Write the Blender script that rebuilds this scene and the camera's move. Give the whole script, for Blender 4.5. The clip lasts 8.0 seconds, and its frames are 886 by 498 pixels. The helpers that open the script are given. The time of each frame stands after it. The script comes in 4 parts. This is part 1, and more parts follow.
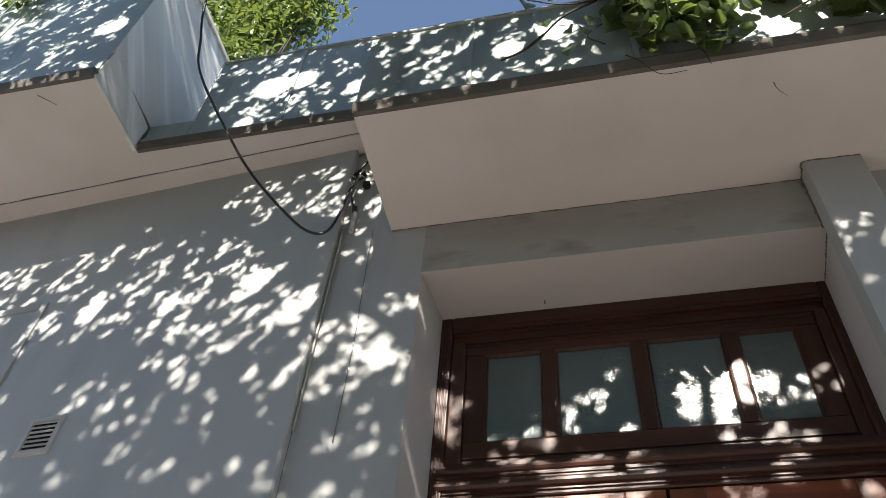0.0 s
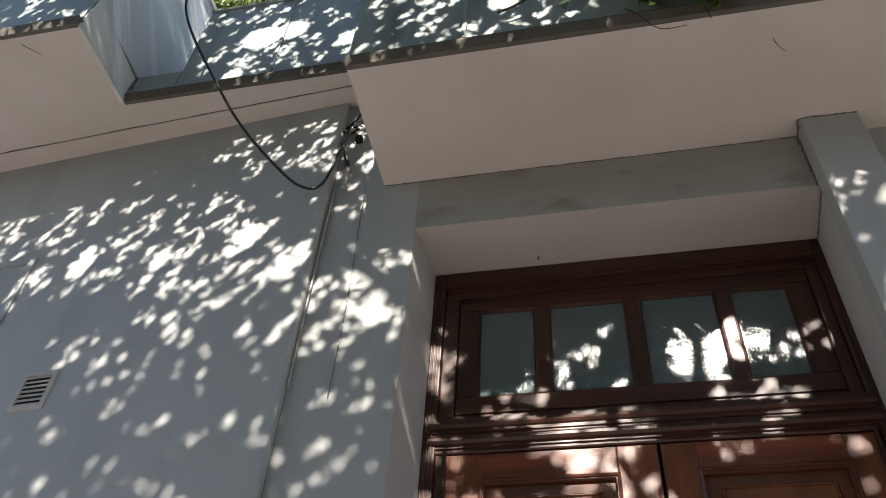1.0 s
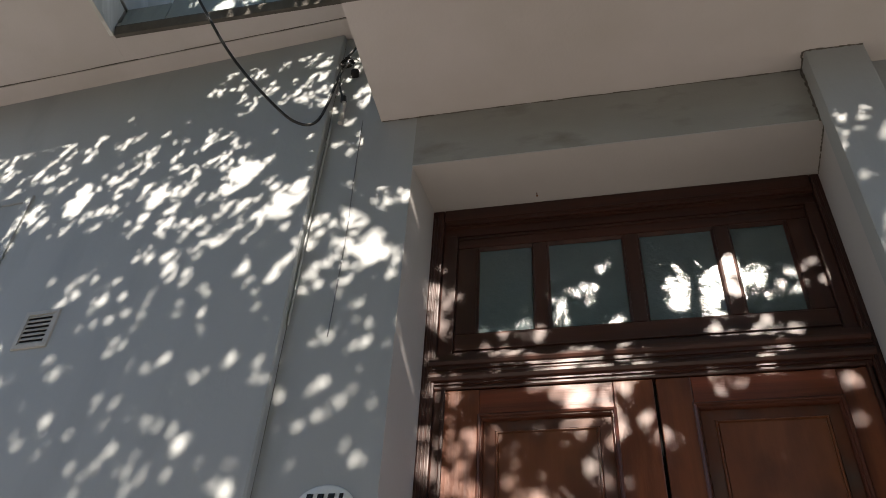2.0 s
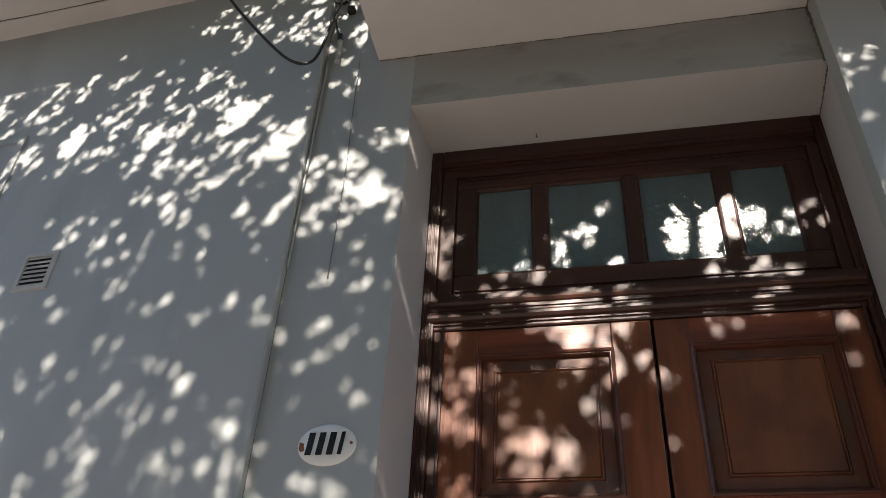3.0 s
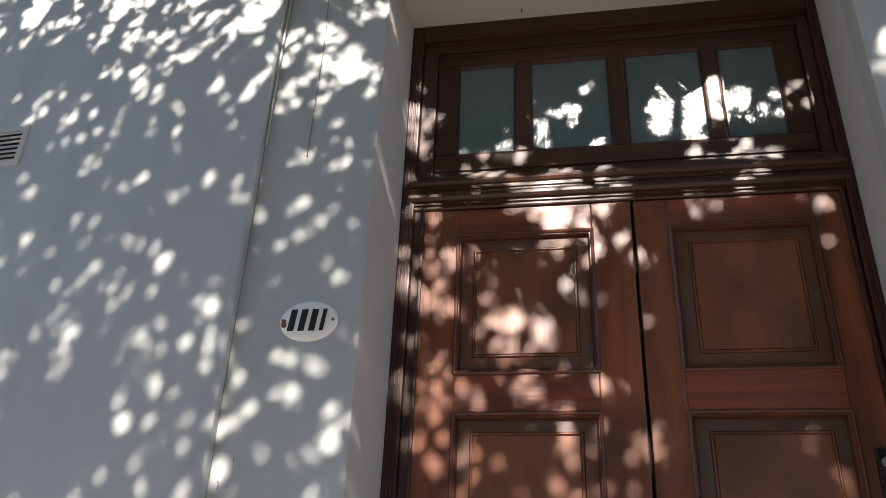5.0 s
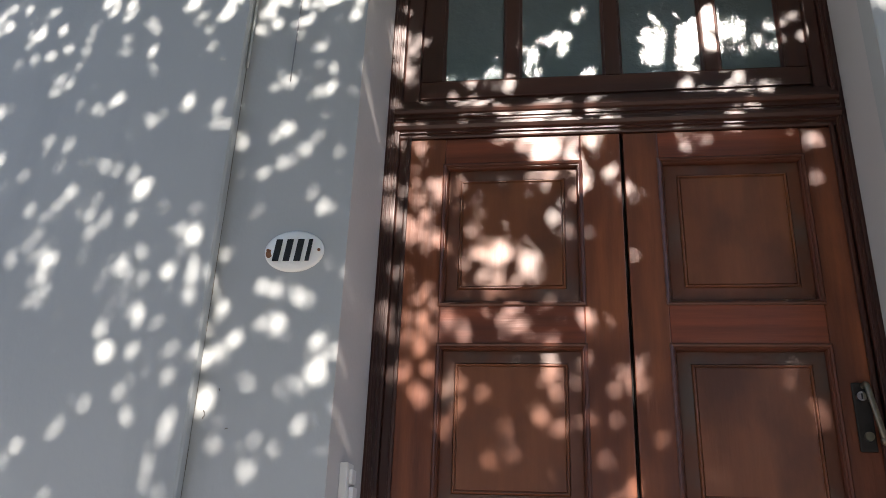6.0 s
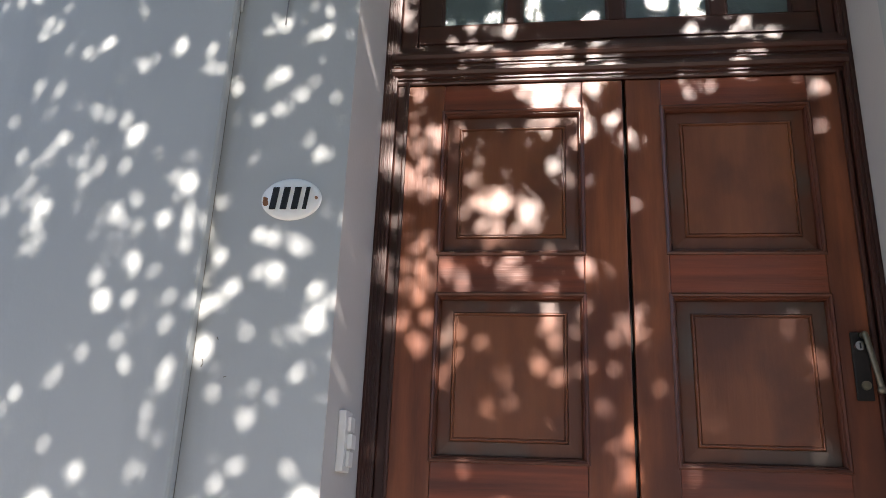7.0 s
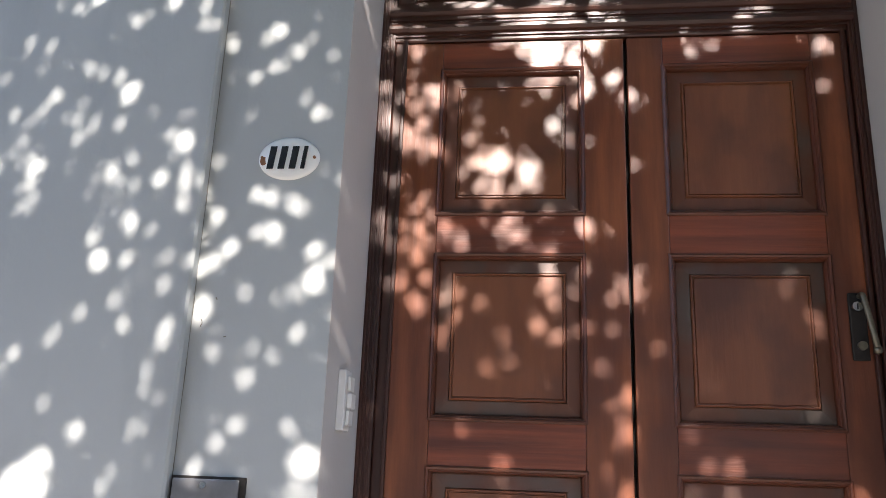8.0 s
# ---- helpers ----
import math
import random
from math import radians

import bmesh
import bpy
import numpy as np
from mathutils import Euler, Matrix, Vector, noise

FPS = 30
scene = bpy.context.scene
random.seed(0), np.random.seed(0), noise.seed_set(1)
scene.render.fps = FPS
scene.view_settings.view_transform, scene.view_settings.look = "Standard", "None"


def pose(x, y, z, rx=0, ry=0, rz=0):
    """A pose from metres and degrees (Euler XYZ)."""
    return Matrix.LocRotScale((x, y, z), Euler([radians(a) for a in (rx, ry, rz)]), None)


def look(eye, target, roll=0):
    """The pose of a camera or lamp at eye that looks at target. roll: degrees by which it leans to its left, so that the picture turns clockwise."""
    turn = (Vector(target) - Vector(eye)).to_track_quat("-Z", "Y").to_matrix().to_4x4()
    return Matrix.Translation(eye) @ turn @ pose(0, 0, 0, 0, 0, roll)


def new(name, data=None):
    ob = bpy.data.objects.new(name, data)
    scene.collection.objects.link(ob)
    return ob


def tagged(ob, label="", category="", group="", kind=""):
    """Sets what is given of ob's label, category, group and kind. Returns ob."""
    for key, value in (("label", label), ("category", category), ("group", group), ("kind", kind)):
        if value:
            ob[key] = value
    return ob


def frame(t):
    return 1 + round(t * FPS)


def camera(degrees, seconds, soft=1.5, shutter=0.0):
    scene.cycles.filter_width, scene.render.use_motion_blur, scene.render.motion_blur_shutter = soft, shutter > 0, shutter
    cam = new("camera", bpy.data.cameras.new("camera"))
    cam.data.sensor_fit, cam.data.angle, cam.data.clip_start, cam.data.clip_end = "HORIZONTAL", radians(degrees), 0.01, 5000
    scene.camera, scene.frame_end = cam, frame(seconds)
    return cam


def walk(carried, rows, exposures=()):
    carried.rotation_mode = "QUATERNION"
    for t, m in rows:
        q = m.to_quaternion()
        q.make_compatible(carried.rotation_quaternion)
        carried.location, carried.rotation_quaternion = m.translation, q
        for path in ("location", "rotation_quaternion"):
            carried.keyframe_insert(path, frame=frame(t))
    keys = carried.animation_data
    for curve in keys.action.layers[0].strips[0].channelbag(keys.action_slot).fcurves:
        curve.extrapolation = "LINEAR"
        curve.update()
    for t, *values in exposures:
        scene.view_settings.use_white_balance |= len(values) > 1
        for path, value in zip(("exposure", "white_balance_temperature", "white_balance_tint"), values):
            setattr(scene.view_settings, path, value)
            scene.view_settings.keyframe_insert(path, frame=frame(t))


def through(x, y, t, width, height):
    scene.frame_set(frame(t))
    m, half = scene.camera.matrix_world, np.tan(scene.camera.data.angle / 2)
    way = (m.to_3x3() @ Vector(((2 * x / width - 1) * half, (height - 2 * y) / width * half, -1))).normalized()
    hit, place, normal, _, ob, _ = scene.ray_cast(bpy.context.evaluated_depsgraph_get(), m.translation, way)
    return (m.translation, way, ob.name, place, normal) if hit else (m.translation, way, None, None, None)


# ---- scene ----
# ---- camera ----
cam = camera(58.0, 8.0, soft=0.75)
PATH = [
    (0, (-0.116, -1.884, 1.014), (-0.484, -0.611, 2.512), 5.4),
    (0.5, (-0.134, -1.877, 1.011), (-0.492, -0.572, 2.483), 5.0),
    (1, (-0.137, -1.893, 1.034), (-0.489, -0.525, 2.451), 4.4),
    (1.5, (-0.128, -1.903, 1.052), (-0.492, -0.473, 2.403), 4.1),
    (3, (-0.146, -1.915, 1.068), (-0.513, -0.333, 2.234), 3.2),
    (3.5, (-0.143, -1.917, 1.07), (-0.516, -0.298, 2.184), 3.1),
    (4, (-0.142, -1.908, 1.059), (-0.509, -0.253, 2.119), 3.0),
    (4.5, (-0.141, -1.905, 1.059), (-0.503, -0.21, 2.058), 2.8),
    (6, (-0.198, -1.894, 1.097), (-0.469, -0.059, 1.844), 2.3),
    (6.5, (-0.207, -1.877, 1.094), (-0.474, -0.019, 1.785), 2.3),
    (7, (-0.207, -1.873, 1.099), (-0.471, 0.006, 1.731), 2.3),
    (7.5, (-0.221, -1.867, 1.098), (-0.472, 0.029, 1.684), 2.2),
    (8, (-0.224, -1.867, 1.102), (-0.471, 0.044, 1.639), 2.2),
]
EXPOSURES = [(0.0, 1.66, 7400, 13), (2.2, 1.45, 7600, 14), (4.2, 1.64, 7450, 14), (6.0, 2.06, 7300, 15), (8.0, 2.36, 7200, 15)]
walk(cam, [(t, look(eye, target, roll)) for t, eye, target, roll in PATH], EXPOSURES)

# ---- light ----
SUN = Vector((0.10, -0.84, 0.535)).normalized()  # the way towards the sun
world = bpy.data.worlds.new("sky")
scene.world = world
world.use_nodes = True
sky = world.node_tree.nodes.new("ShaderNodeTexSky")
sky.sky_type, sky.sun_disc = "NISHITA", False
sky.dust_density, sky.ozone_density = 0.3, 3.0
sky.sun_elevation = math.asin(SUN.z)
sky.sun_rotation = math.atan2(SUN.x, SUN.y)
background = world.node_tree.nodes["Background"]
background.inputs["Strength"].default_value = 0.084
world.node_tree.links.new(sky.outputs["Color"], background.inputs["Color"])
sun_data = bpy.data.lights.new("sun", "SUN")
sun_data.energy, sun_data.angle, sun_data.color = 5.0, radians(0.53), (1.0, 0.985, 0.965)
sun = new("sun", sun_data)
sun.matrix_world = look(SUN * 30, (0, 0, 0))


# ---- materials ----
def material(name, base, rough=0.6, second=None, scale=(3, 3, 3), detail=8.0, grain=60.0, bump=0.15, metallic=0.0, spread=0.5, coat=0.0, island=0.0, objvar=0.0, stain=None, stain_scale=(2, 2, 2), stain_cut=(0.52, 0.68), bumpdist=0.004, lean=0.0):
    """A surface of two colours mixed by a large noise, with a fine relief and, if wanted, stains of a third colour."""
    m = bpy.data.materials.new(name)
    m.use_nodes = True
    n, l = m.node_tree.nodes, m.node_tree.links
    bsdf = n["Principled BSDF"]
    coord = n.new("ShaderNodeTexCoord")
    mapping = n.new("ShaderNodeMapping")
    mapping.inputs["Scale"].default_value = scale
    place = coord.outputs["Object"]
    if lean:  # grain and streaks that run aslant
        aslant = n.new("ShaderNodeMapping")
        aslant.inputs["Rotation"].default_value = (lean, 0, 0)
        l.new(place, aslant.inputs["Vector"])
        place = aslant.outputs["Vector"]
    l.new(place, mapping.inputs["Vector"])
    big = n.new("ShaderNodeTexNoise")
    big.inputs["Scale"].default_value, big.inputs["Detail"].default_value = 1.0, detail
    big.inputs["Roughness"].default_value = 0.6
    l.new(mapping.outputs["Vector"], big.inputs["Vector"])
    ramp = n.new("ShaderNodeValToRGB")
    ramp.color_ramp.elements[0].position, ramp.color_ramp.elements[1].position = 0.5 - spread / 2, 0.5 + spread / 2
    ramp.color_ramp.elements[0].color = (*base, 1)
    ramp.color_ramp.elements[1].color = (*(second or [c * 1.12 for c in base]), 1)
    l.new(big.outputs["Fac"], ramp.inputs["Fac"])
    colour = ramp.outputs["Color"]
    if stain:
        smap = n.new("ShaderNodeMapping")
        smap.inputs["Scale"].default_value = stain_scale
        l.new(place, smap.inputs["Vector"])
        snoise = n.new("ShaderNodeTexNoise")
        snoise.inputs["Scale"].default_value, snoise.inputs["Detail"].default_value = 1.0, 9.0
        l.new(smap.outputs["Vector"], snoise.inputs["Vector"])
        sramp = n.new("ShaderNodeValToRGB")
        sramp.color_ramp.elements[0].position, sramp.color_ramp.elements[1].position = stain_cut
        l.new(snoise.outputs["Fac"], sramp.inputs["Fac"])
        mix = n.new("ShaderNodeMix")
        mix.data_type = "RGBA"
        l.new(sramp.outputs["Color"], mix.inputs["Factor"])
        l.new(colour, mix.inputs["A"])
        mix.inputs["B"].default_value = (*stain, 1)
        colour = mix.outputs["Result"]
    if island or objvar:
        geo = n.new("ShaderNodeNewGeometry" if island else "ShaderNodeObjectInfo")
        hsv = n.new("ShaderNodeHueSaturation")
        mr = n.new("ShaderNodeMapRange")
        amount = island or objvar
        mr.inputs["To Min"].default_value, mr.inputs["To Max"].default_value = 1 - amount, 1 + amount
        l.new(geo.outputs["Random Per Island" if island else "Random"], mr.inputs["Value"])
        l.new(mr.outputs["Result"], hsv.inputs["Value"])
        l.new(colour, hsv.inputs["Color"])
        colour = hsv.outputs["Color"]
    l.new(colour, bsdf.inputs["Base Color"])
    bsdf.inputs["Roughness"].default_value = rough
    bsdf.inputs["Metallic"].default_value = metallic
    bsdf.inputs["Coat Weight"].default_value = coat
    bsdf.inputs["Coat Roughness"].default_value = 0.3
    fine = n.new("ShaderNodeTexNoise")
    fine.inputs["Scale"].default_value, fine.inputs["Detail"].default_value = grain, 4.0
    l.new(mapping.outputs["Vector"], fine.inputs["Vector"])
    b = n.new("ShaderNodeBump")
    b.inputs["Strength"].default_value, b.inputs["Distance"].default_value = bump, bumpdist
    l.new(fine.outputs["Fac"], b.inputs["Height"])
    l.new(b.outputs["Normal"], bsdf.inputs["Normal"])
    return m


wall_paint = material("grey_wall_paint", (0.342, 0.359, 0.357), 0.55, (0.390, 0.408, 0.405), (1.4, 1.4, 0.9), grain=45, bump=0.25,
                      stain=(0.300, 0.316, 0.316), stain_scale=(5, 5, 1.2), stain_cut=(0.55, 0.8))
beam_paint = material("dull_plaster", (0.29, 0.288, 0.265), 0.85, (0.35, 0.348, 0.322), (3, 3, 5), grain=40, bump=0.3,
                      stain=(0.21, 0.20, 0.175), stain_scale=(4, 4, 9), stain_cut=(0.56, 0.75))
jamb_paint = material("pale_jamb_paint", (0.44, 0.42, 0.405), 0.6, (0.50, 0.48, 0.465), (2, 2, 1.5), grain=45, bump=0.2)
soffit_paint = material("warm_soffit_paint", (0.53, 0.495, 0.485), 0.8, (0.59, 0.553, 0.542), (1.5, 1.5, 1.5), grain=50, bump=0.2,
                        stain=(0.47, 0.44, 0.41), stain_scale=(1.6, 1.6, 1.6), stain_cut=(0.42, 0.75))
sheet_metal = material("painted_sheet_metal", (0.27, 0.315, 0.312), 0.55, (0.34, 0.385, 0.38), (2, 2, 1), grain=10, bump=0.25, metallic=0.25, bumpdist=0.01,
                       stain=(0.19, 0.215, 0.215), stain_scale=(9, 9, 1.5), stain_cut=(0.55, 0.75))
# weathered metal; the shade of the drip strip's downward tilt is in its dark colour
drip_metal = material("weathered_shaded_metal", (0.075, 0.068, 0.058), 0.7, (0.14, 0.13, 0.115), (9, 9, 9), grain=30, bump=0.3, metallic=0.2)
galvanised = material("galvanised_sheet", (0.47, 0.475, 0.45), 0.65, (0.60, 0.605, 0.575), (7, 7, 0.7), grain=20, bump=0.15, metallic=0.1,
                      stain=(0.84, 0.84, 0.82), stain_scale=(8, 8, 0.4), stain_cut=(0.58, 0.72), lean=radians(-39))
wood_up = material("varnished_wood_upright", (0.095, 0.023, 0.010), 0.42, (0.26, 0.077, 0.029), (16, 16, 1.6), 7, grain=7, bump=0.4, coat=0.12, spread=0.34, objvar=0.07,
                   stain=(0.092, 0.026, 0.013), stain_scale=(6, 6, 3.2), stain_cut=(0.47, 0.72), bumpdist=0.002)
wood_across = material("varnished_wood_lying", (0.10, 0.022, 0.011), 0.42, (0.26, 0.064, 0.028), (1.2, 30, 30), 7, grain=7, bump=0.4, coat=0.12, spread=0.34, objvar=0.07,
                       stain=(0.060, 0.018, 0.010), stain_scale=(1.6, 7, 7), stain_cut=(0.5, 0.72), bumpdist=0.002)
wood_frame = material("dark_frame_wood", (0.021, 0.0066, 0.0045), 0.42, (0.068, 0.020, 0.011), (20, 20, 1.6), 5, grain=5, bump=0.12, coat=0.04, objvar=0.07, bumpdist=0.002)
wood_frame_across = material("dark_frame_wood_lying", (0.022, 0.0068, 0.0045), 0.42, (0.070, 0.0205, 0.011), (1.6, 20, 20), 5, grain=5, bump=0.12, coat=0.04, objvar=0.07, bumpdist=0.002)
wood_worn = material("worn_panel_border_wood", (0.080, 0.026, 0.014), 0.5, (0.15, 0.050, 0.024), (14, 14, 3), 5, grain=8, bump=0.2, objvar=0.1, bumpdist=0.002,
                     stain=(0.085, 0.062, 0.050), stain_scale=(5, 5, 5), stain_cut=(0.48, 0.68))
wood_bead = material("dark_moulding_wood", (0.060, 0.016, 0.008), 0.42, (0.14, 0.038, 0.017), (12, 12, 5), 5, grain=8, bump=0.2, coat=0.08, objvar=0.1, bumpdist=0.002)
wood_field = material("varnished_panel_wood", (0.138, 0.041, 0.018), 0.38, (0.235, 0.081, 0.035), (11, 11, 1.1), 6, grain=9, bump=0.25, coat=0.12, spread=0.5, objvar=0.10,
                      stain=(0.095, 0.032, 0.017), stain_scale=(7, 7, 4), stain_cut=(0.46, 0.68), bumpdist=0.002)
white_enamel = material("white_enamel", (0.74, 0.74, 0.71), 0.2, (0.80, 0.80, 0.78), (30, 30, 30), bump=0.03, coat=0.4)
black_enamel = material("black_enamel", (0.012, 0.012, 0.013), 0.25, bump=0.02)
rust = material("rust", (0.16, 0.065, 0.03), 0.85, (0.26, 0.12, 0.06), (90, 90, 90), bump=0.4)
white_plastic = material("white_plastic", (0.68, 0.67, 0.65), 0.4, (0.72, 0.71, 0.69), (20, 20, 20), bump=0.02)
off_white = material("weathered_porcelain", (0.38, 0.37, 0.345), 0.5, (0.47, 0.455, 0.425), (40, 40, 40), bump=0.1)
black_rubber = material("black_cable_rubber", (0.012, 0.012, 0.013), 0.42, (0.03, 0.03, 0.03), (30, 30, 30), bump=0.1)
dark_iron = material("blackened_iron", (0.012, 0.010, 0.009), 0.7, (0.025, 0.020, 0.018), (50, 50, 50), bump=0.2, metallic=0.2)
old_brass = material("tarnished_brass", (0.17, 0.15, 0.11), 0.4, (0.28, 0.25, 0.19), (60, 60, 60), bump=0.15, metallic=0.8)
steel = material("bright_steel", (0.55, 0.55, 0.55), 0.22, bump=0.03, metallic=1.0)
plate_metal = material("dark_lacquered_metal", (0.16, 0.16, 0.165), 0.3, (0.24, 0.24, 0.25), (14, 14, 14), bump=0.08, metallic=0.5)
dark_slot = material("dark_gap", (0.01, 0.01, 0.01), 0.9)
# dirt in cracks and scratches, and the painted shadow line along the eaves
dirt_shade_line = material("dirt_shade_line", (0.10, 0.09, 0.075), 0.95, (0.22, 0.20, 0.17), (40, 40, 40), bump=0.5)
bark = material("grey_bark", (0.10, 0.075, 0.055), 0.9, (0.19, 0.155, 0.12), (8, 8, 2), grain=12, bump=0.8, bumpdist=0.02)
twig_bark = material("dry_twig", (0.022, 0.016, 0.012), 0.85, (0.055, 0.04, 0.03), (30, 30, 30), bump=0.4)
concrete = material("pale_pavement_concrete", (0.205, 0.185, 0.168), 0.85, (0.26, 0.238, 0.217), (2, 2, 2), grain=50, bump=0.4)
asphalt = material("asphalt", (0.045, 0.045, 0.046), 0.9, (0.065, 0.065, 0.065), (3, 3, 3), grain=80, bump=0.6)
interior_paint = material("dim_interior_plaster", (0.20, 0.19, 0.18), 0.8)
roof_tile = material("roof_felt", (0.16, 0.15, 0.14), 0.9)


def leaf_material(name, base, second, through):
    m = material(name, base, 0.42, second, (7, 7, 7), island=0.35, grain=30, bump=0.1)
    n, l = m.node_tree.nodes, m.node_tree.links
    bsdf = n["Principled BSDF"]
    trans = n.new("ShaderNodeBsdfTranslucent")
    trans.inputs["Color"].default_value = (*through, 1)
    mix = n.new("ShaderNodeMixShader")
    mix.inputs["Fac"].default_value = 0.35
    l.new(bsdf.outputs["BSDF"], mix.inputs[1])
    l.new(trans.outputs["BSDF"], mix.inputs[2])
    l.new(mix.outputs["Shader"], n["Material Output"].inputs["Surface"])
    return m


crown_leaf = leaf_material("street_tree_leaf", (0.035, 0.07, 0.02), (0.06, 0.11, 0.03), (0.10, 0.17, 0.03))
shrub_leaf = leaf_material("shrub_leaf", (0.07, 0.115, 0.03), (0.13, 0.18, 0.055), (0.17, 0.23, 0.05))
vine_leaf = leaf_material("vine_leaf", (0.030, 0.050, 0.016), (0.085, 0.115, 0.036), (0.17, 0.25, 0.06))


def frosted():
    m = material("obscured_glass", (0.13, 0.19, 0.20), 0.16, (0.17, 0.235, 0.24), (6, 6, 6), grain=9, bump=0.25, bumpdist=0.01)
    bsdf = m.node_tree.nodes["Principled BSDF"]
    bsdf.inputs["Transmission Weight"].default_value = 0.45
    bsdf.inputs["IOR"].default_value = 1.5
    return m


obscured_glass = frosted()


rng = random.Random(7)


# ---- mesh helpers ----
def finish(name, bm, mat, smooth=False):
    mesh = bpy.data.meshes.new(name)
    bmesh.ops.recalc_face_normals(bm, faces=bm.faces[:])
    bm.to_mesh(mesh)
    bm.free()
    mesh.materials.append(mat)
    if smooth:
        mesh.polygons.foreach_set("use_smooth", [True] * len(mesh.polygons))
    return mesh


def part(name, bm, mat, parent, label="", smooth=False):
    ob = new(name, finish(name, bm, mat, smooth))
    if parent is not None:
        ob.parent = parent
        base = parent.location if parent.parent is None else Vector()
        ob.matrix_parent_inverse = Matrix.Translation(-base)
    return tagged(ob, label)


def thing(name, x, y, z, label, category, kind="", group=""):
    ob = new(name)
    ob.location = (x, y, z)
    return tagged(ob, label, category, group, kind)


def single(name, bm, mat, label, category, kind="", smooth=False):
    return tagged(new(name, finish(name, bm, mat, smooth)), label, category, kind=kind)


def add_box(bm, x0, x1, y0, y1, z0, z1, bevel=0.0, segments=2):
    made = bmesh.ops.create_cube(bm, size=1.0, matrix=Matrix.LocRotScale(((x0 + x1) / 2, (y0 + y1) / 2, (z0 + z1) / 2), None, (x1 - x0, y1 - y0, z1 - z0)))
    if bevel:
        edges = {e for v in made["verts"] for e in v.link_edges}
        bmesh.ops.bevel(bm, geom=list(edges), offset=bevel, segments=segments, profile=0.6, affect="EDGES")
    return bm


def box(x0, x1, y0, y1, z0, z1, bevel=0.0, segments=2):
    return add_box(bmesh.new(), x0, x1, y0, y1, z0, z1, bevel, segments)


def add_tube(bm, points, radius, sides=8, taper=1.0):
    """A round rod through the points, thinner towards its end by taper."""
    points = [Vector(p) for p in points]
    rings = []
    for k, p in enumerate(points):
        way = (points[min(k + 1, len(points) - 1)] - points[max(k - 1, 0)]).normalized()
        a = way.cross(Vector((0.31, 0.17, 0.93))).normalized()
        b = way.cross(a)
        r = radius * (1 + (taper - 1) * k / (len(points) - 1))
        rings.append([bm.verts.new(p + r * (math.cos(2 * math.pi * s / sides) * a + math.sin(2 * math.pi * s / sides) * b)) for s in range(sides)])
    for lower, upper in zip(rings, rings[1:]):
        for s in range(sides):
            bm.faces.new((lower[s], lower[(s + 1) % sides], upper[(s + 1) % sides], upper[s]))
    bm.faces.new(rings[0]), bm.faces.new(rings[-1])
    return bm


def smooth_line(points, steps=6):
    """A Catmull-Rom line through the points."""
    pts = [Vector(p) for p in points]
    pts = [2 * pts[0] - pts[1], *pts, 2 * pts[-1] - pts[-2]]
    out = []
    for a, b, c, d in zip(pts, pts[1:], pts[2:], pts[3:]):
        for k in range(steps):
            t = k / steps
            out.append(0.5 * (2 * b + (c - a) * t + (2 * a - 5 * b + 4 * c - d) * t * t + (3 * b - a - 3 * c + d) * t ** 3))
    return [*out, pts[-2]]


def extrude_profile(profile, x0, x1):
    """A moulding that runs along x; the profile is (y, z) pairs in order round the section."""
    bm = bmesh.new()
    a = [bm.verts.new((x0, y, z)) for y, z in profile]
    b = [bm.verts.new((x1, y, z)) for y, z in profile]
    n = len(profile)
    for k in range(n):
        bm.faces.new((a[k], a[(k + 1) % n], b[(k + 1) % n], b[k]))
    bm.faces.new(a), bm.faces.new(b)
    return bm


def ring_profile(bm, x0, x1, z0, z1, steps):
    """A mitred rectangle of mouldings in the plane of the door: steps are (inset, y) from outside in; closes with a flat field."""
    rings = []
    for inset, y in steps:
        rings.append([bm.verts.new(p) for p in ((x0 + inset, y, z0 + inset), (x1 - inset, y, z0 + inset), (x1 - inset, y, z1 - inset), (x0 + inset, y, z1 - inset))])
    for outer, inner in zip(rings, rings[1:]):
        for s in range(4):
            bm.faces.new((outer[s], outer[(s + 1) % 4], inner[(s + 1) % 4], inner[s]))
    return rings


def disc(bm, centre, normal, radius, depth, sides=20, squash=1.0):
    turn = Vector(normal).to_track_quat("Z", "Y").to_matrix().to_4x4()
    bmesh.ops.create_cone(bm, cap_ends=True, segments=sides, radius1=radius, radius2=radius * 0.94, depth=depth,
                          matrix=Matrix.Translation(centre) @ turn @ Matrix.Diagonal((1, squash, 1, 1)))
    return bm


# ---- ground ----
ground = bmesh.new()
bmesh.ops.create_grid(ground, x_segments=8, y_segments=8, size=600, matrix=Matrix.Translation((0, 0, -0.15)))
single("ground", ground, asphalt, "grey asphalt street reaching to the horizon", "ground", "structure")
single("pavement", box(-40, 40, -3.4, 0.25, -0.149, 0.0, 0.01), concrete, "pale concrete pavement with a kerb along the house", "pavement", "structure")

# ---- the house front ----
LEFT, RIGHT, HEAD = -0.711, 0.660, 3.115     # the doorway at the frame
OUTER = -0.735                               # its splayed left edge on the wall face
FRAME, DEPTH = 0.245, 0.40                   # front of the door frame, back of the wall
WALL_TOP, CANOPY = 3.95, 3.374               # undersides of the eaves and of the canopy over the door


MOUTH = 0.640                                # the doorway's right edge on the wall face
SKEW, SEAM = 0.066, -1.087                   # the wall left of the seam turns back a little


def wall_face(x):
    return -0.032 + (SEAM - x) * SKEW


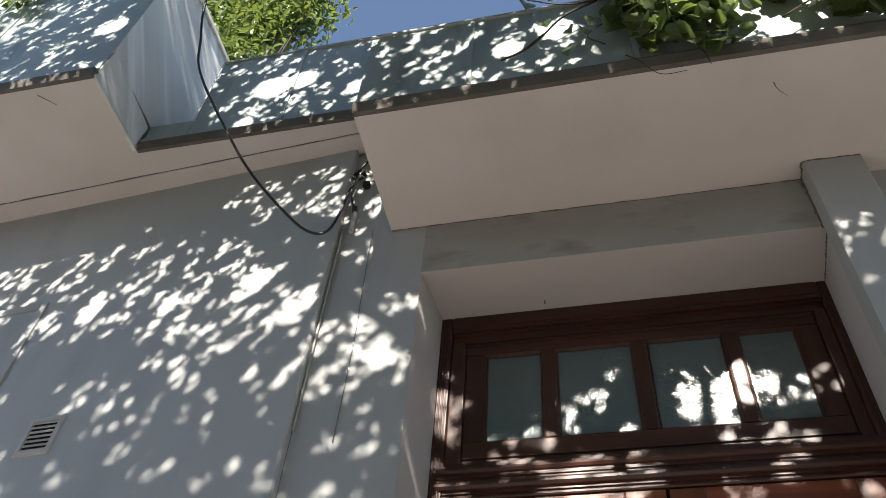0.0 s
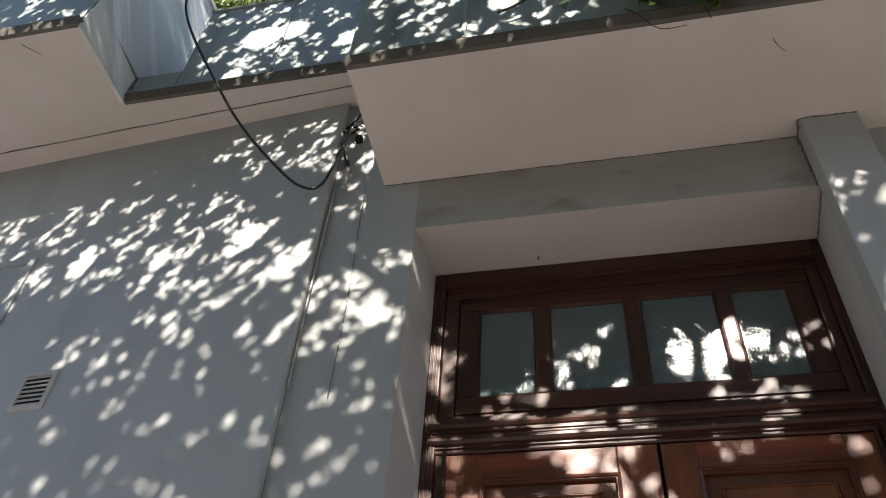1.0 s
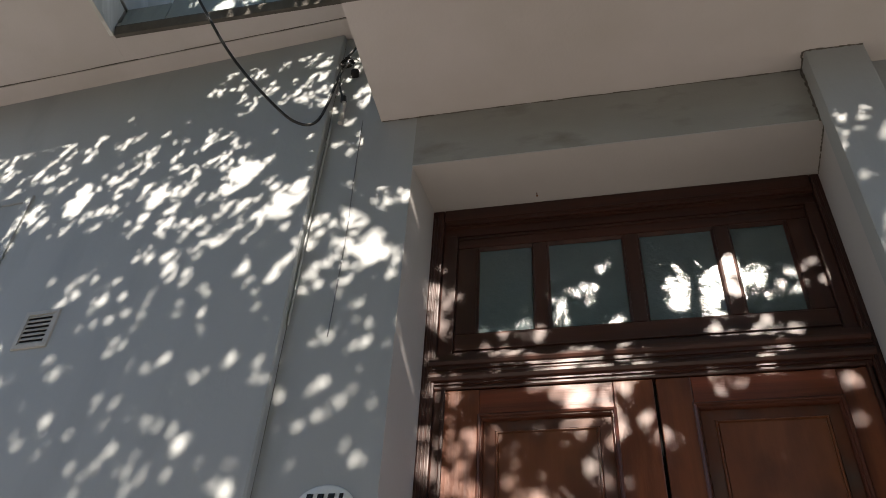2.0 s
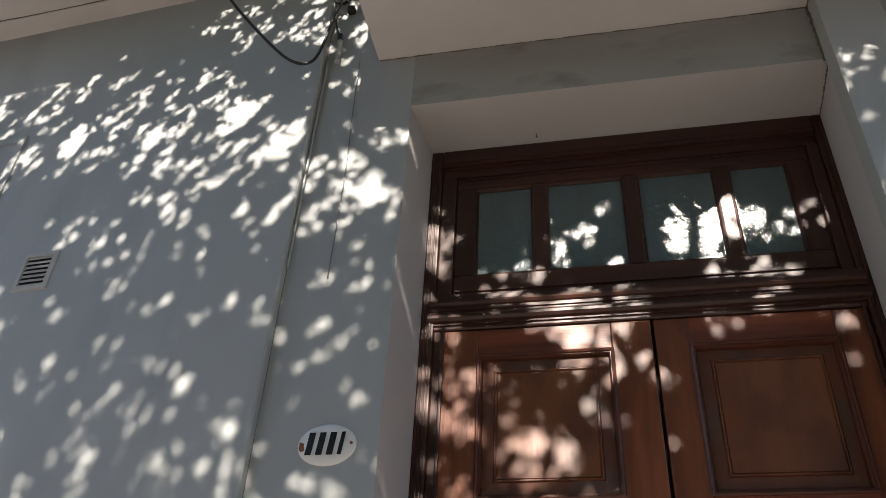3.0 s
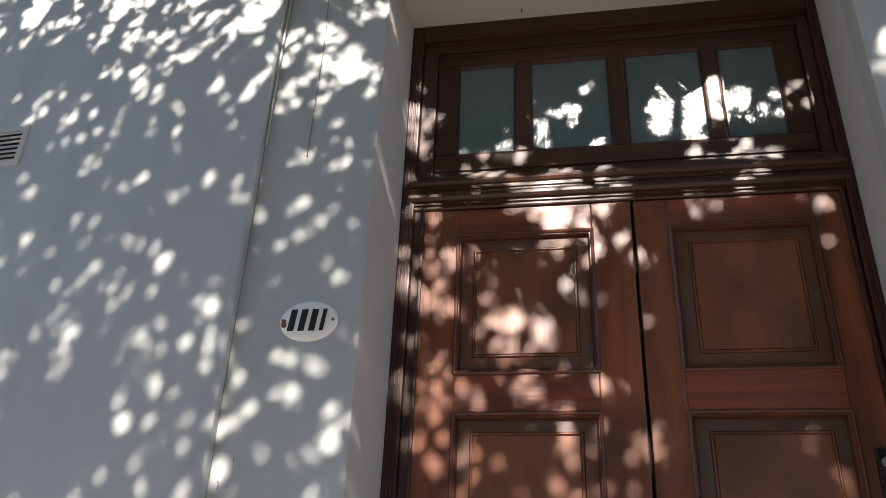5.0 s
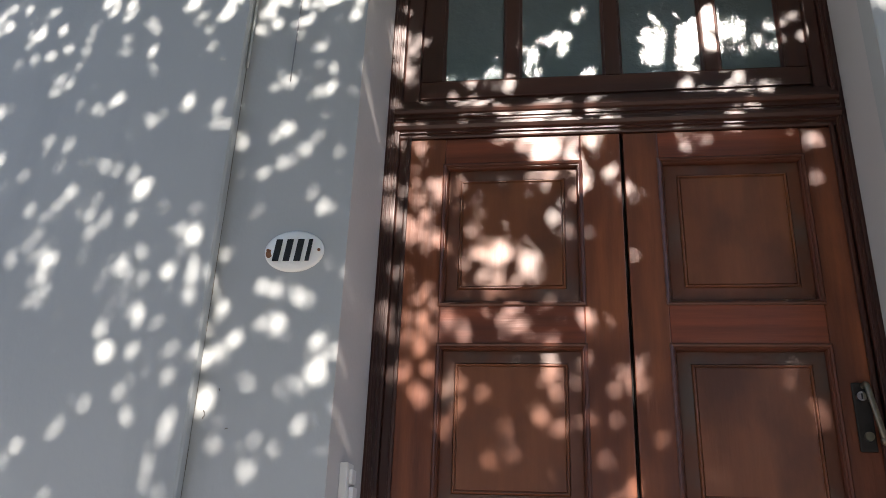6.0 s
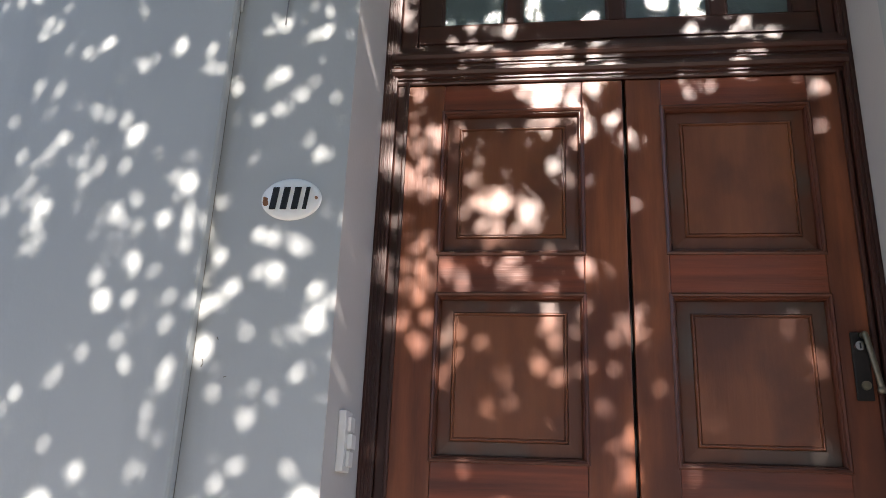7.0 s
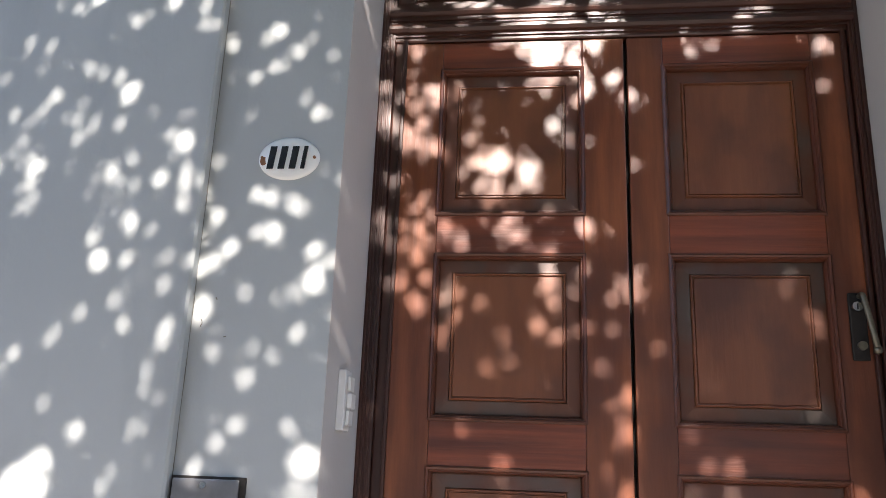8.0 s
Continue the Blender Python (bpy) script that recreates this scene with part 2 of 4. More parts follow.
def plan_prism(points, z0, z1):
    """An upright block over a plan of (x, y) points."""
    bm = bmesh.new()
    lower = [bm.verts.new((x, y, z0)) for x, y in points]
    upper = [bm.verts.new((x, y, z1)) for x, y in points]
    n = len(points)
    for k in range(n):
        bm.faces.new((lower[k], lower[(k + 1) % n], upper[(k + 1) % n], upper[k]))
    bm.faces.new(lower), bm.faces.new(upper)
    return bm


def wall_with_doorway():
    bm = bmesh.new()
    add_box(bm, -1.5, OUTER, 0, DEPTH, 0, 4.2)
    add_box(bm, RIGHT, 7, 0, DEPTH, 0, 4.2)
    add_box(bm, OUTER, RIGHT, 0.001, DEPTH, HEAD, 4.2)
    return bm


single("wall_front", wall_with_doorway(), wall_paint, "grey painted rendered house wall with a deep doorway", "wall", "structure")
panel = plan_prism([(SEAM - 0.006, wall_face(SEAM)), (SEAM, wall_face(SEAM) + 0.006), (SEAM, 0.3), (-1.6, 0.75), (-7, 0.75), (-7, wall_face(-7))], 0, WALL_TOP + 0.04)
single("wall_left_panel", panel, wall_paint, "grey painted wall face standing slightly proud beside the door", "wall", "structure")
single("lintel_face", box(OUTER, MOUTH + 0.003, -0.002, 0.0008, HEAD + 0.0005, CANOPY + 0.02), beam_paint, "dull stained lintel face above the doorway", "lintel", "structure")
wedge = bmesh.new()
foot = [(OUTER - 0.004, 0.0012), (OUTER + 0.0012, 0.0012), (LEFT + 0.004, FRAME), (LEFT + 0.004, FRAME + 0.06), (OUTER - 0.004, FRAME + 0.06)]
lower = [wedge.verts.new((x, y, 0.32)) for x, y in foot]
upper = [wedge.verts.new((x, y, HEAD - 0.004)) for x, y in foot]
for k in range(5):
    wedge.faces.new((lower[k], lower[(k + 1) % 5], upper[(k + 1) % 5], upper[k]))
wedge.faces.new(lower), wedge.faces.new(upper)
single("jamb_left", wedge, jamb_paint, "pale painted side of the doorway", "door jamb", "structure")
single("jamb_right", plan_prism([(MOUTH, -0.001), (RIGHT - 0.004, FRAME), (RIGHT - 0.004, FRAME + 0.06), (RIGHT + 0.002, FRAME + 0.06), (RIGHT + 0.002, -0.001)], 0.32, HEAD - 0.004), jamb_paint, "pale painted side of the doorway", "door jamb", "structure")
single("doorway_soffit", box(OUTER, RIGHT - 0.004, -0.001, FRAME + 0.06, HEAD - 0.004, HEAD + 0.002), jamb_paint, "pale plastered underside of the door lintel", "soffit", "structure")
single("pilaster", box(0.631, 0.817, -0.080, 0.0, 0, CANOPY + 0.01, 0.006), wall_paint, "rough plastered pilaster beside the doorway", "pilaster", "structure")
single("door_step", box(LEFT - 0.1, RIGHT + 0.1, -0.28, 0.6, 0.0, 0.16, 0.008), concrete, "worn stone step at the house door", "step", "structure")
single("door_sill", box(LEFT, RIGHT, 0.02, 0.6, 0.16, 0.32, 0.006), concrete, "stone door sill", "sill", "structure")

# eaves over the left part, and the canopy over the door
EAVES = -0.193
BAY = -2.108                                 # right end of the projecting bay
single("soffit_left", box(BAY - 0.005, -0.86, EAVES + 0.004, 0.42, WALL_TOP, WALL_TOP + 0.1), soffit_paint, "pale plastered underside of the eaves", "soffit", "structure")
strip = plan_prism([(-0.89, wall_face(-0.89) - 0.073), (-0.89, wall_face(-0.89) + 0.02), (-7, wall_face(-7) + 0.02), (-7, wall_face(-7) - 0.149)], WALL_TOP - 0.010, WALL_TOP + 0.001)
single("cornice_strip", strip, soffit_paint, "thin plaster strip where wall and eaves meet", "trim", "structure")
single("soffit_bay", box(-7, BAY - 0.0055, -0.575, 0.42, WALL_TOP, WALL_TOP + 0.1), soffit_paint, "pale plastered underside of the projecting eaves", "soffit", "structure")
single("canopy", box(-0.875, 7, -0.530, 0.0, CANOPY, 3.90), soffit_paint, "plastered concrete canopy with a warm white underside over the door", "canopy", "structure")
single("roof", box(-7, 7, 0.0, 8.0, 4.15, 4.3), roof_tile, "flat roof behind the parapet", "roof", "structure")


def fascia(name, x0, x1, y, z0, z1, joints, label, fold=True):
    """A sheet-metal fascia of separate sheets with lapped seams, a folded top edge and a drip strip coloured dark for
    shade.
    """
    ob = thing(name, (x0 + x1) / 2, y, z0, label, "fascia", "structure")
    edges = [x0, *joints, x1]
    for k, (a, b) in enumerate(zip(edges, edges[1:])):
        part("metal_sheet", box(a + 0.002, b - 0.002, y + 0.002 * (k % 2), y + 0.012, z0 + 0.062, z1 - 0.004, 0.002), sheet_metal, ob)
    for j in joints:
        part("seam", box(j - 0.009, j + 0.009, y - 0.006, y + 0.001, z0 + 0.063, z1 - 0.002, 0.003), sheet_metal, ob)
    if fold:
        part("top_fold", box(x0, x1, y - 0.010, y + 0.06, z1 - 0.004, z1 + 0.010, 0.004), sheet_metal, ob, "folded metal top edge")
    part("drip_edge", extrude_profile([(y + 0.016, z0 - 0.003), (y - 0.002, z0 - 0.003), (y - 0.016, z0 + 0.034), (y - 0.016, z0 + 0.041), (y + 0.016, z0 + 0.045)], x0, x1), drip_metal, ob, "weathered drip edge, coloured dark for its shaded slope")
    return ob


fascia("fascia_left", -1.872, -0.876, EAVES, WALL_TOP, 4.68, (-1.42,), "grey-blue sheet metal fascia along the roof edge")
fascia("fascia_left_base", BAY + 0.015, -1.8725, EAVES, WALL_TOP, 4.145, (), "low grey-blue sheet metal band above the eaves", fold=False)
fascia("fascia_canopy", -0.876, 7.0, -0.540, CANOPY, 3.925, (-0.47, -0.23, 0.10, 1.3, 2.6, 4.0, 5.4), "grey-blue sheet metal fascia of the door canopy")
fascia("fascia_bay", -7.0, BAY + 0.005, -0.585, WALL_TOP, 5.19, (-2.9, -4.2, -5.6), "grey-blue sheet metal fascia of the projecting eaves")
single("parapet", box(-1.86, 7, EAVES + 0.062, 0.1, 4.2, 4.65), beam_paint, "low parapet behind the metal fascia", "parapet", "structure")
single("bay_block", box(-7, BAY - 0.012, -0.560, 3.0, 4.06, 5.17), beam_paint, "solid upper part of the projecting bay", "parapet", "structure")

bay_return = thing("bay_return", BAY, -0.40, WALL_TOP, "sheet metal end of the projecting eaves", "fascia", "structure")
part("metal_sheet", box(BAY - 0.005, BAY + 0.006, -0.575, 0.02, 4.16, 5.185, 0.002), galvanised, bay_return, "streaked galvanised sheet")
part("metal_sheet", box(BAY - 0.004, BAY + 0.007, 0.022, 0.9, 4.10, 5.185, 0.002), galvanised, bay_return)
flash = bmesh.new()
corners = [(BAY - 0.004, -0.575, WALL_TOP + 0.015), (BAY - 0.004, EAVES - 0.01, WALL_TOP + 0.015), (BAY + 0.012, EAVES - 0.014, 4.115), (BAY + 0.012, -0.572, 4.170)]
near = [flash.verts.new((x + 0.004, y, z)) for x, y, z in corners]
rear = [flash.verts.new((x - 0.008, y, z)) for x, y, z in corners]
for k in range(4):
    flash.faces.new((near[k], near[(k + 1) % 4], rear[(k + 1) % 4], rear[k]))
flash.faces.new(near), flash.faces.new(rear)
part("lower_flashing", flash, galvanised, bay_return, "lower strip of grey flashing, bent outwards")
part("edge_strip", box(BAY - 0.007, BAY + 0.011, -0.580, EAVES + 0.003, WALL_TOP - 0.003, WALL_TOP + 0.018, 0.002), galvanised, bay_return)
part("top_fold", box(BAY - 0.02, BAY + 0.022, -0.588, 0.9, 5.180, 5.215, 0.005), galvanised, bay_return, "folded metal top edge")
single("gutter_floor", box(BAY + 0.01, -1.86, EAVES + 0.02, 0.9, 4.06, 4.10), drip_metal, "dark metal gutter floor between bay and parapet", "gutter", "structure")
single("gutter_wall", box(BAY + 0.01, -1.86, 0.901, 0.96, 4.06, 4.6), beam_paint, "low wall closing the gutter", "wall", "structure")

# ---- the door ----
door = thing("door_1", (LEFT + RIGHT) / 2, FRAME, 0.32, "varnished reddish-brown wooden double door with panelled leaves and a glazed transom", "door", "structure")
FR = FRAME
SASH = (-0.612, 0.585)
for side, x0, x1, inner in ((-1, LEFT + 0.003, -0.665, -0.637), (1, 0.625, RIGHT - 0.003, 0.615)):
    part("frame_post", box(x0, x1, FR, FR + 0.10, 0.32, HEAD - 0.006, 0.005), wood_frame, door)
    lo, hi = (x1, inner) if side < 0 else (inner, x0)
    part("frame_step", box(lo, hi, FR + 0.014, FR + 0.10, 0.32, 2.344, 0.004), wood_frame, door)
    lo2, hi2 = (inner - 0.004, inner + 0.008) if side < 0 else (inner - 0.008, inner + 0.004)
    part("stop_bead", box(lo2, hi2, FR + 0.006, FR + 0.03, 0.32, 2.352, 0.004), wood_frame, door)
for fx in (-0.7015, -0.690, -0.678, 0.634, 0.645):   # thin reeds down the frame posts
    part("reed", box(fx - 0.003, fx + 0.003, FR - 0.004, FR + 0.004, 0.33, HEAD - 0.03, 0.002), wood_frame, door)
part("head_bead", box(-0.663, 0.623, FR + 0.010, FR + 0.03, 3.0265, 3.0335, 0.003), wood_frame_across, door)
part("head_reed", box(-0.661, 0.621, FR - 0.004, FR + 0.004, 3.050, 3.056, 0.002), wood_frame_across, door)
part("frame_head", box(-0.6645, 0.6245, FR, FR + 0.10, 3.035, HEAD - 0.005, 0.006), wood_frame_across, door)
part("frame_head_step", box(-0.6645, 0.6245, FR + 0.022, FR + 0.10, 2.992, 3.034, 0.005), wood_frame_across, door)
for x0, x1 in ((-0.6645, SASH[0]), (SASH[1], 0.6245)):
    part("transom_post", box(x0, x1, FR + 0.012, FR + 0.10, 2.4745, 2.991, 0.005), wood_frame, door)
# the moulded bar between leaves and transom
profile = [(FR + 0.10, 2.3445), (FR + 0.012, 2.3445), (FR + 0.009, 2.349), (FR + 0.009, 2.358), (FR + 0.003, 2.359), (FR + 0.003, 2.367), (FR - 0.006, 2.370), (FR - 0.014, 2.378), (FR - 0.014, 2.388), (FR - 0.009, 2.396),
           (FR - 0.002, 2.398), (FR - 0.002, 2.406), (FR - 0.007, 2.408), (FR - 0.007, 2.413), (FR - 0.002, 2.415), (FR - 0.002, 2.423), (FR - 0.008, 2.426), (FR - 0.013, 2.434), (FR - 0.011, 2.443), (FR - 0.004, 2.447),
           (FR - 0.004, 2.455), (FR + 0.003, 2.457), (FR + 0.003, 2.466), (FR + 0.008, 2.468), (FR + 0.008, 2.474), (FR + 0.10, 2.474)]
part("transom_bar", extrude_profile(profile, -0.684, 0.640), wood_frame_across, door)

transom = part("transom_sash", box(SASH[0], SASH[1], FR + 0.024, FR + 0.065, 2.475, 2.560, 0.005), wood_frame_across, door, "four-light transom window")
part("sash_rail", box(SASH[0], SASH[1], FR + 0.024, FR + 0.065, 2.935, 2.990, 0.005), wood_frame_across, transom)
BARS = [(SASH[0], -0.541), (-0.339, -0.293), (-0.025, 0.022), (0.277, 0.325), (0.514, SASH[1])]
for a0, a1 in BARS:
    part("glazing_bar", box(a0, a1, FR + 0.022 + 0.003, FR + 0.064, 2.561, 2.934, 0.005), wood_frame, transom)
for (p0, p1), (q0, q1) in zip(BARS, BARS[1:]):
    bead = bmesh.new()
    rings = ring_profile(bead, p1 - 0.001, q0 + 0.001, 2.560, 2.935, [(0.0, FR + 0.028), (0.003, FR + 0.027), (0.008, FR + 0.036), (0.010, FR + 0.044)])
    part("glazing_bead", bead, wood_frame, transom)
    part("pane", box(p1 + 0.002, q0 - 0.002, FR + 0.041, FR + 0.046, 2.563, 2.932), obscured_glass, transom, "obscured textured glass pane")

part("rail_bead", box(SASH[0] + 0.004, SASH[1] - 0.004, FR + 0.018, FR + 0.028, 2.972, 2.978, 0.002), wood_frame_across, transom)
part("rail_bead", box(SASH[0] + 0.004, SASH[1] - 0.004, FR + 0.018, FR + 0.028, 2.492, 2.498, 0.002), wood_frame_across, transom)

LEAF = FR + 0.016                            # face of the leaves
PANELS = [(1.803, 2.250), (1.237, 1.684), (0.47, 1.112)]
for x0, x1, s0, s1, kind in ((-0.634, 0.007, -0.520, -0.111, "left"), (0.017, 0.612, 0.117, 0.523, "right")):
    leaf = part("door_leaf", box(x0, s0, LEAF, LEAF + 0.045, 0.33, 2.342, 0.003), wood_up, door, "panelled varnished door leaf")
    part("stile", box(s1, x1, LEAF + (0.0 if kind == "left" else 0.002), LEAF + 0.045, 0.33, 2.342, 0.003), wood_up, leaf)
    zs = [0.33, *[z for p in reversed(PANELS) for z in p], 2.342]
    for z0, z1 in zip(zs[::2], zs[1::2]):
        part("rail", box(s0 + 0.0005, s1 - 0.0005, LEAF + 0.0015, LEAF + 0.045, z0, z1, 0.002), wood_across, leaf)
    for z0, z1 in PANELS:
        mould = bmesh.new()
        ring_profile(mould, s0, s1, z0, z1, [(-0.006, LEAF + 0.003), (-0.005, LEAF - 0.003), (-0.001, LEAF - 0.006), (0.004, LEAF - 0.004), (0.006, LEAF + 0.001), (0.008, LEAF + 0.001), (0.011, LEAF + 0.006), (0.013, LEAF + 0.019)])
        part("panel_moulding", mould, wood_bead, leaf)
        border = bmesh.new()
        ring_profile(border, s0, s1, z0, z1, [(0.010, LEAF + 0.021), (0.014, LEAF + 0.018), (0.048, LEAF + 0.014), (0.049, LEAF + 0.019)])
        part("panel_border", border, wood_worn, leaf, "greyed worn border of the panel")
        panel = bmesh.new()
        rings = ring_profile(panel, s0, s1, z0, z1, [(0.0485, LEAF + 0.021), (0.050, LEAF + 0.012), (0.052, LEAF + 0.009), (0.055, LEAF + 0.009), (0.0565, LEAF + 0.015), (0.0585, LEAF + 0.015), (0.060, LEAF + 0.012)])
        panel.faces.new(rings[-1])
        part("panel", panel, wood_field, leaf)
part("meeting_strip", box(-0.008, 0.032, LEAF + 0.030, LEAF + 0.06, 0.34, 2.34, 0.002), dark_slot, door, "dark rebate between the leaves")

# lock plate with its lever
plate = part("lock_plate", box(0.556, 0.598, LEAF - 0.005, LEAF + 0.001, 1.410, 1.585, 0.004), dark_iron, door, "blackened iron lock plate")
part("lock_cylinder", disc(bmesh.new(), (0.573, LEAF - 0.012, 1.547), (0, -1, 0), 0.013, 0.018), steel, plate, "bright steel lock cylinder")
part("key_slot", box(0.5715, 0.5745, LEAF - 0.0225, LEAF - 0.0205, 1.540, 1.554), dark_slot, plate)
bm = add_tube(bmesh.new(), smooth_line([(0.585, LEAF - 0.004, 1.576), (0.585, LEAF - 0.024, 1.576), (0.587, LEAF - 0.032, 1.556), (0.595, LEAF - 0.034, 1.505), (0.602, LEAF - 0.034, 1.462), (0.607, LEAF - 0.031, 1.440)]), 0.0075, 10)
bmesh.ops.create_uvsphere(bm, u_segments=12, v_segments=8, radius=0.011, matrix=Matrix.Translation((0.607, LEAF - 0.031, 1.434)))
part("lever", bm, old_brass, plate, "tarnished brass lever hanging down", smooth=True)
part("keyhole_cover", disc(bmesh.new(), (0.580, LEAF - 0.008, 1.448), (0, -1, 0), 0.012, 0.010), old_brass, plate)

# dark cracks along the plaster joints of the lintel
def crack(name, points, width, label):
    bm = bmesh.new()
    line = smooth_line(points, 14)
    line = [p + Vector((rng.uniform(-1, 1), 0, rng.uniform(-1, 1))) * width * 0.35 for p in line]
    for a, b in zip(line, line[1:]):
        add_tube(bm, [a, b], width * rng.uniform(0.25, 0.75), 5)
    return single(name, bm, dirt_shade_line, label, "crack", "structure")

crack("plaster_crack_shade", [(0.630, -0.004, 3.378), (0.629, -0.006, 3.28), (0.630, -0.004, 3.18), (0.631, -0.003, 3.108)], 0.010, "dark open crack between lintel and pilaster")
crack("plaster_crack_shade", [(MOUTH, 0.002, 3.100), (0.646, 0.09, 3.100), (0.651, 0.17, 3.100), (0.655, 0.24, 3.100)], 0.006, "dark crack beside the doorway's underside")
crack("plaster_crack_shade", [(0.630, -0.004, CANOPY - 0.001), (0.628, -0.04, CANOPY - 0.001), (0.630, -0.080, CANOPY - 0.001), (0.72, -0.081, CANOPY - 0.001), (0.815, -0.081, CANOPY - 0.001)], 0.006, "dark crack round the pilaster's top")
crack("plaster_crack_shade", [(-0.87, -0.003, CANOPY - 0.001), (-0.4, -0.004, CANOPY - 0.001), (0.1, -0.003, CANOPY - 0.001), (0.64, -0.004, CANOPY - 0.001)], 0.0035, "thin dirt line between canopy and lintel")

# the shadow line of the eaves joint, laid on as a thin dark rod
crack("plaster_crack_shade", [(x, wall_face(x) - 0.073 - 0.0125 * (-0.89 - x), WALL_TOP - 0.002) for x in (-7.0, -4.0, -2.5, -0.9)], 0.006, "dark rod along the eaves joint, standing for its shadow line")
crack("plaster_crack_shade", [(SEAM + 0.001, -0.001, z) for z in (0.8, 1.5, 2.2, 3.0, 3.9)], 0.0016, "thin dirt line down the wall joint")
crack("wall_scratch", [(-1.062, -0.0005, 1.445), (-1.058, -0.0005, 1.435), (-1.062, -0.0005, 1.425)], 0.0022, "small dark scratch in the wall paint")
crack("wall_scratch", [(-1.03, -0.0005, 1.50), (-1.028, -0.0005, 1.497), (-1.027, -0.0005, 1.494)], 0.002, "small dark scratch in the wall paint")
crack("wall_scratch", [(-1.00, -0.0005, 1.40), (-0.996, -0.0005, 1.402), (-0.993, -0.0005, 1.402)], 0.0018, "small dark scratch in the wall paint")

# dim hall behind the transom, closing the house
single("wall_hall_back", box(OUTER - 0.4, RIGHT + 0.4, 2.4, 2.5, 0.0, 4.1), interior_paint, "dim plastered end wall of the hall", "wall", "structure")
single("wall_hall_left", box(OUTER - 0.4, OUTER - 0.3, DEPTH, 2.399, 0.0, 4.1), interior_paint, "dim plastered side wall of the hall", "wall", "structure")
single("wall_hall_right", box(RIGHT + 0.3, RIGHT + 0.4, DEPTH, 2.399, 0.0, 4.1), interior_paint, "dim plastered side wall of the hall", "wall", "structure")
# unseen wall, added opposite to hold back skylight from the house front
single("wall_sky_block", box(-40, 40, -13.5, -13.0, -0.15, 5.2), beam_paint, "plain unseen wall added across the street to block skylight", "wall", "structure")

# ---- things on the wall ----
number = thing("number_plate", -0.875, -0.001, 1.867, "white oval enamel plate with a dark number, chipped at its screws", "number plate")
bm = bmesh.new()
dome = [(1.0, 0.0), (0.985, -0.004), (0.9, -0.007), (0.6, -0.0095), (0.0, -0.0105)]
rings = []
for f, y in dome[:-1]:
    rings.append([bm.verts.new((-0.875 + 0.0815 * f * math.cos(k * math.pi / 24), y, 1.867 + 0.0585 * f * math.sin(k * math.pi / 24))) for k in range(48)])
for r0, r1 in zip(rings, rings[1:]):
    for k in range(48):
        bm.faces.new((r0[k], r0[(k + 1) % 48], r1[(k + 1) % 48], r1[k]))
bm.faces.new(rings[-1])
part("oval_plate", bm, white_enamel, number, smooth=True)
for k, x in enumerate((-0.918, -0.8885, -0.859, -0.832)):
    w = 0.0088 if k < 3 else 0.0055
    bm = box(x - w, x + w, -0.0128, -0.0095, 1.867 - 0.031, 1.867 + 0.031, 0.0012)
    for v in bm.verts:
        v.co.x += (v.co.z - 1.867) * 0.12
    part("figure_bar", bm, black_enamel, number, "plain dark bar")
for x in (-0.945, -0.806):
    part("screw", disc(bmesh.new(), (x, -0.0085, 1.868), (0, -1, 0), 0.0042, 0.005, 12), rust, number)
bm = disc(bmesh.new(), (-0.941, -0.0062, 1.859), (0, -1, 0), 0.010, 0.004, 11, 1.3)
part("rust_chip", bm, rust, number, "rusty chip in the enamel")

vent = thing("wall_vent", -2.022, -0.04, 2.540, "small white metal ventilation grille with slats", "vent")
V = (-2.093, -1.951, 2.462, 2.620)
bm = bmesh.new()
ring_profile(bm, V[0], V[1], V[2], V[3], [(0.0, -0.0395), (0.002, -0.047), (0.019, -0.049), (0.021, -0.042)])
part("grille_frame", bm, off_white, vent)
part("dark_back", box(V[0] + 0.018, V[1] - 0.018, -0.0425, -0.0395, V[2] + 0.018, V[3] - 0.018), dark_slot, vent)
for k in range(7):
    z = V[2] + 0.016 + k * 0.0186
    part("slat", extrude_profile([(-0.0425, z + 0.002), (-0.0475, z - 0.001), (-0.0485, z), (-0.0435, z + 0.0115), (-0.0425, z + 0.0115)], V[0] + 0.020, V[1] - 0.020), off_white, vent)
vent.location.y = wall_face(-2.022)
vent.rotation_euler.z = -math.atan(SKEW)

# a flat painted frame on the wall, most of it out of view
hatch = thing("wall_hatch", -2.70, wall_face(-2.70), 2.7, "shallow grey painted frame of a closed wall hatch", "hatch")
for name, x0, x1, z0, z1, proud in (("hatch_panel", -3.05, -2.375, 2.32, 3.205, 0.003), ("frame_side", -2.374, -2.340, 2.28, 3.24, 0.010), ("frame_side", -3.09, -3.051, 2.28, 3.24, 0.010), ("frame_top", -3.05, -2.375, 3.206, 3.24, 0.010), ("frame_bottom", -3.05, -2.375, 2.28, 2.319, 0.010)):
    part(name, plan_prism([(x0, wall_face(x0) - proud), (x1, wall_face(x1) - proud), (x1, wall_face(x1) + 0.01), (x0, wall_face(x0) + 0.01)], z0, z1), wall_paint, hatch)

box_plate = thing("letter_box", -1.008, 0.0, 0.98, "dark metal wall box cover with a small round lock", "letter box")
part("rim", box(-1.084, -0.903, -0.010, 0.001, 0.93, 1.072, 0.003), dark_iron, box_plate)
part("lid", box(-1.078, -0.916, -0.018, -0.0125, 0.938, 1.066, 0.003), plate_metal, box_plate)
part("lock", disc(bmesh.new(), (-1.001, -0.020, 1.052), (0, -1, 0), 0.008, 0.008, 16), steel, box_plate)

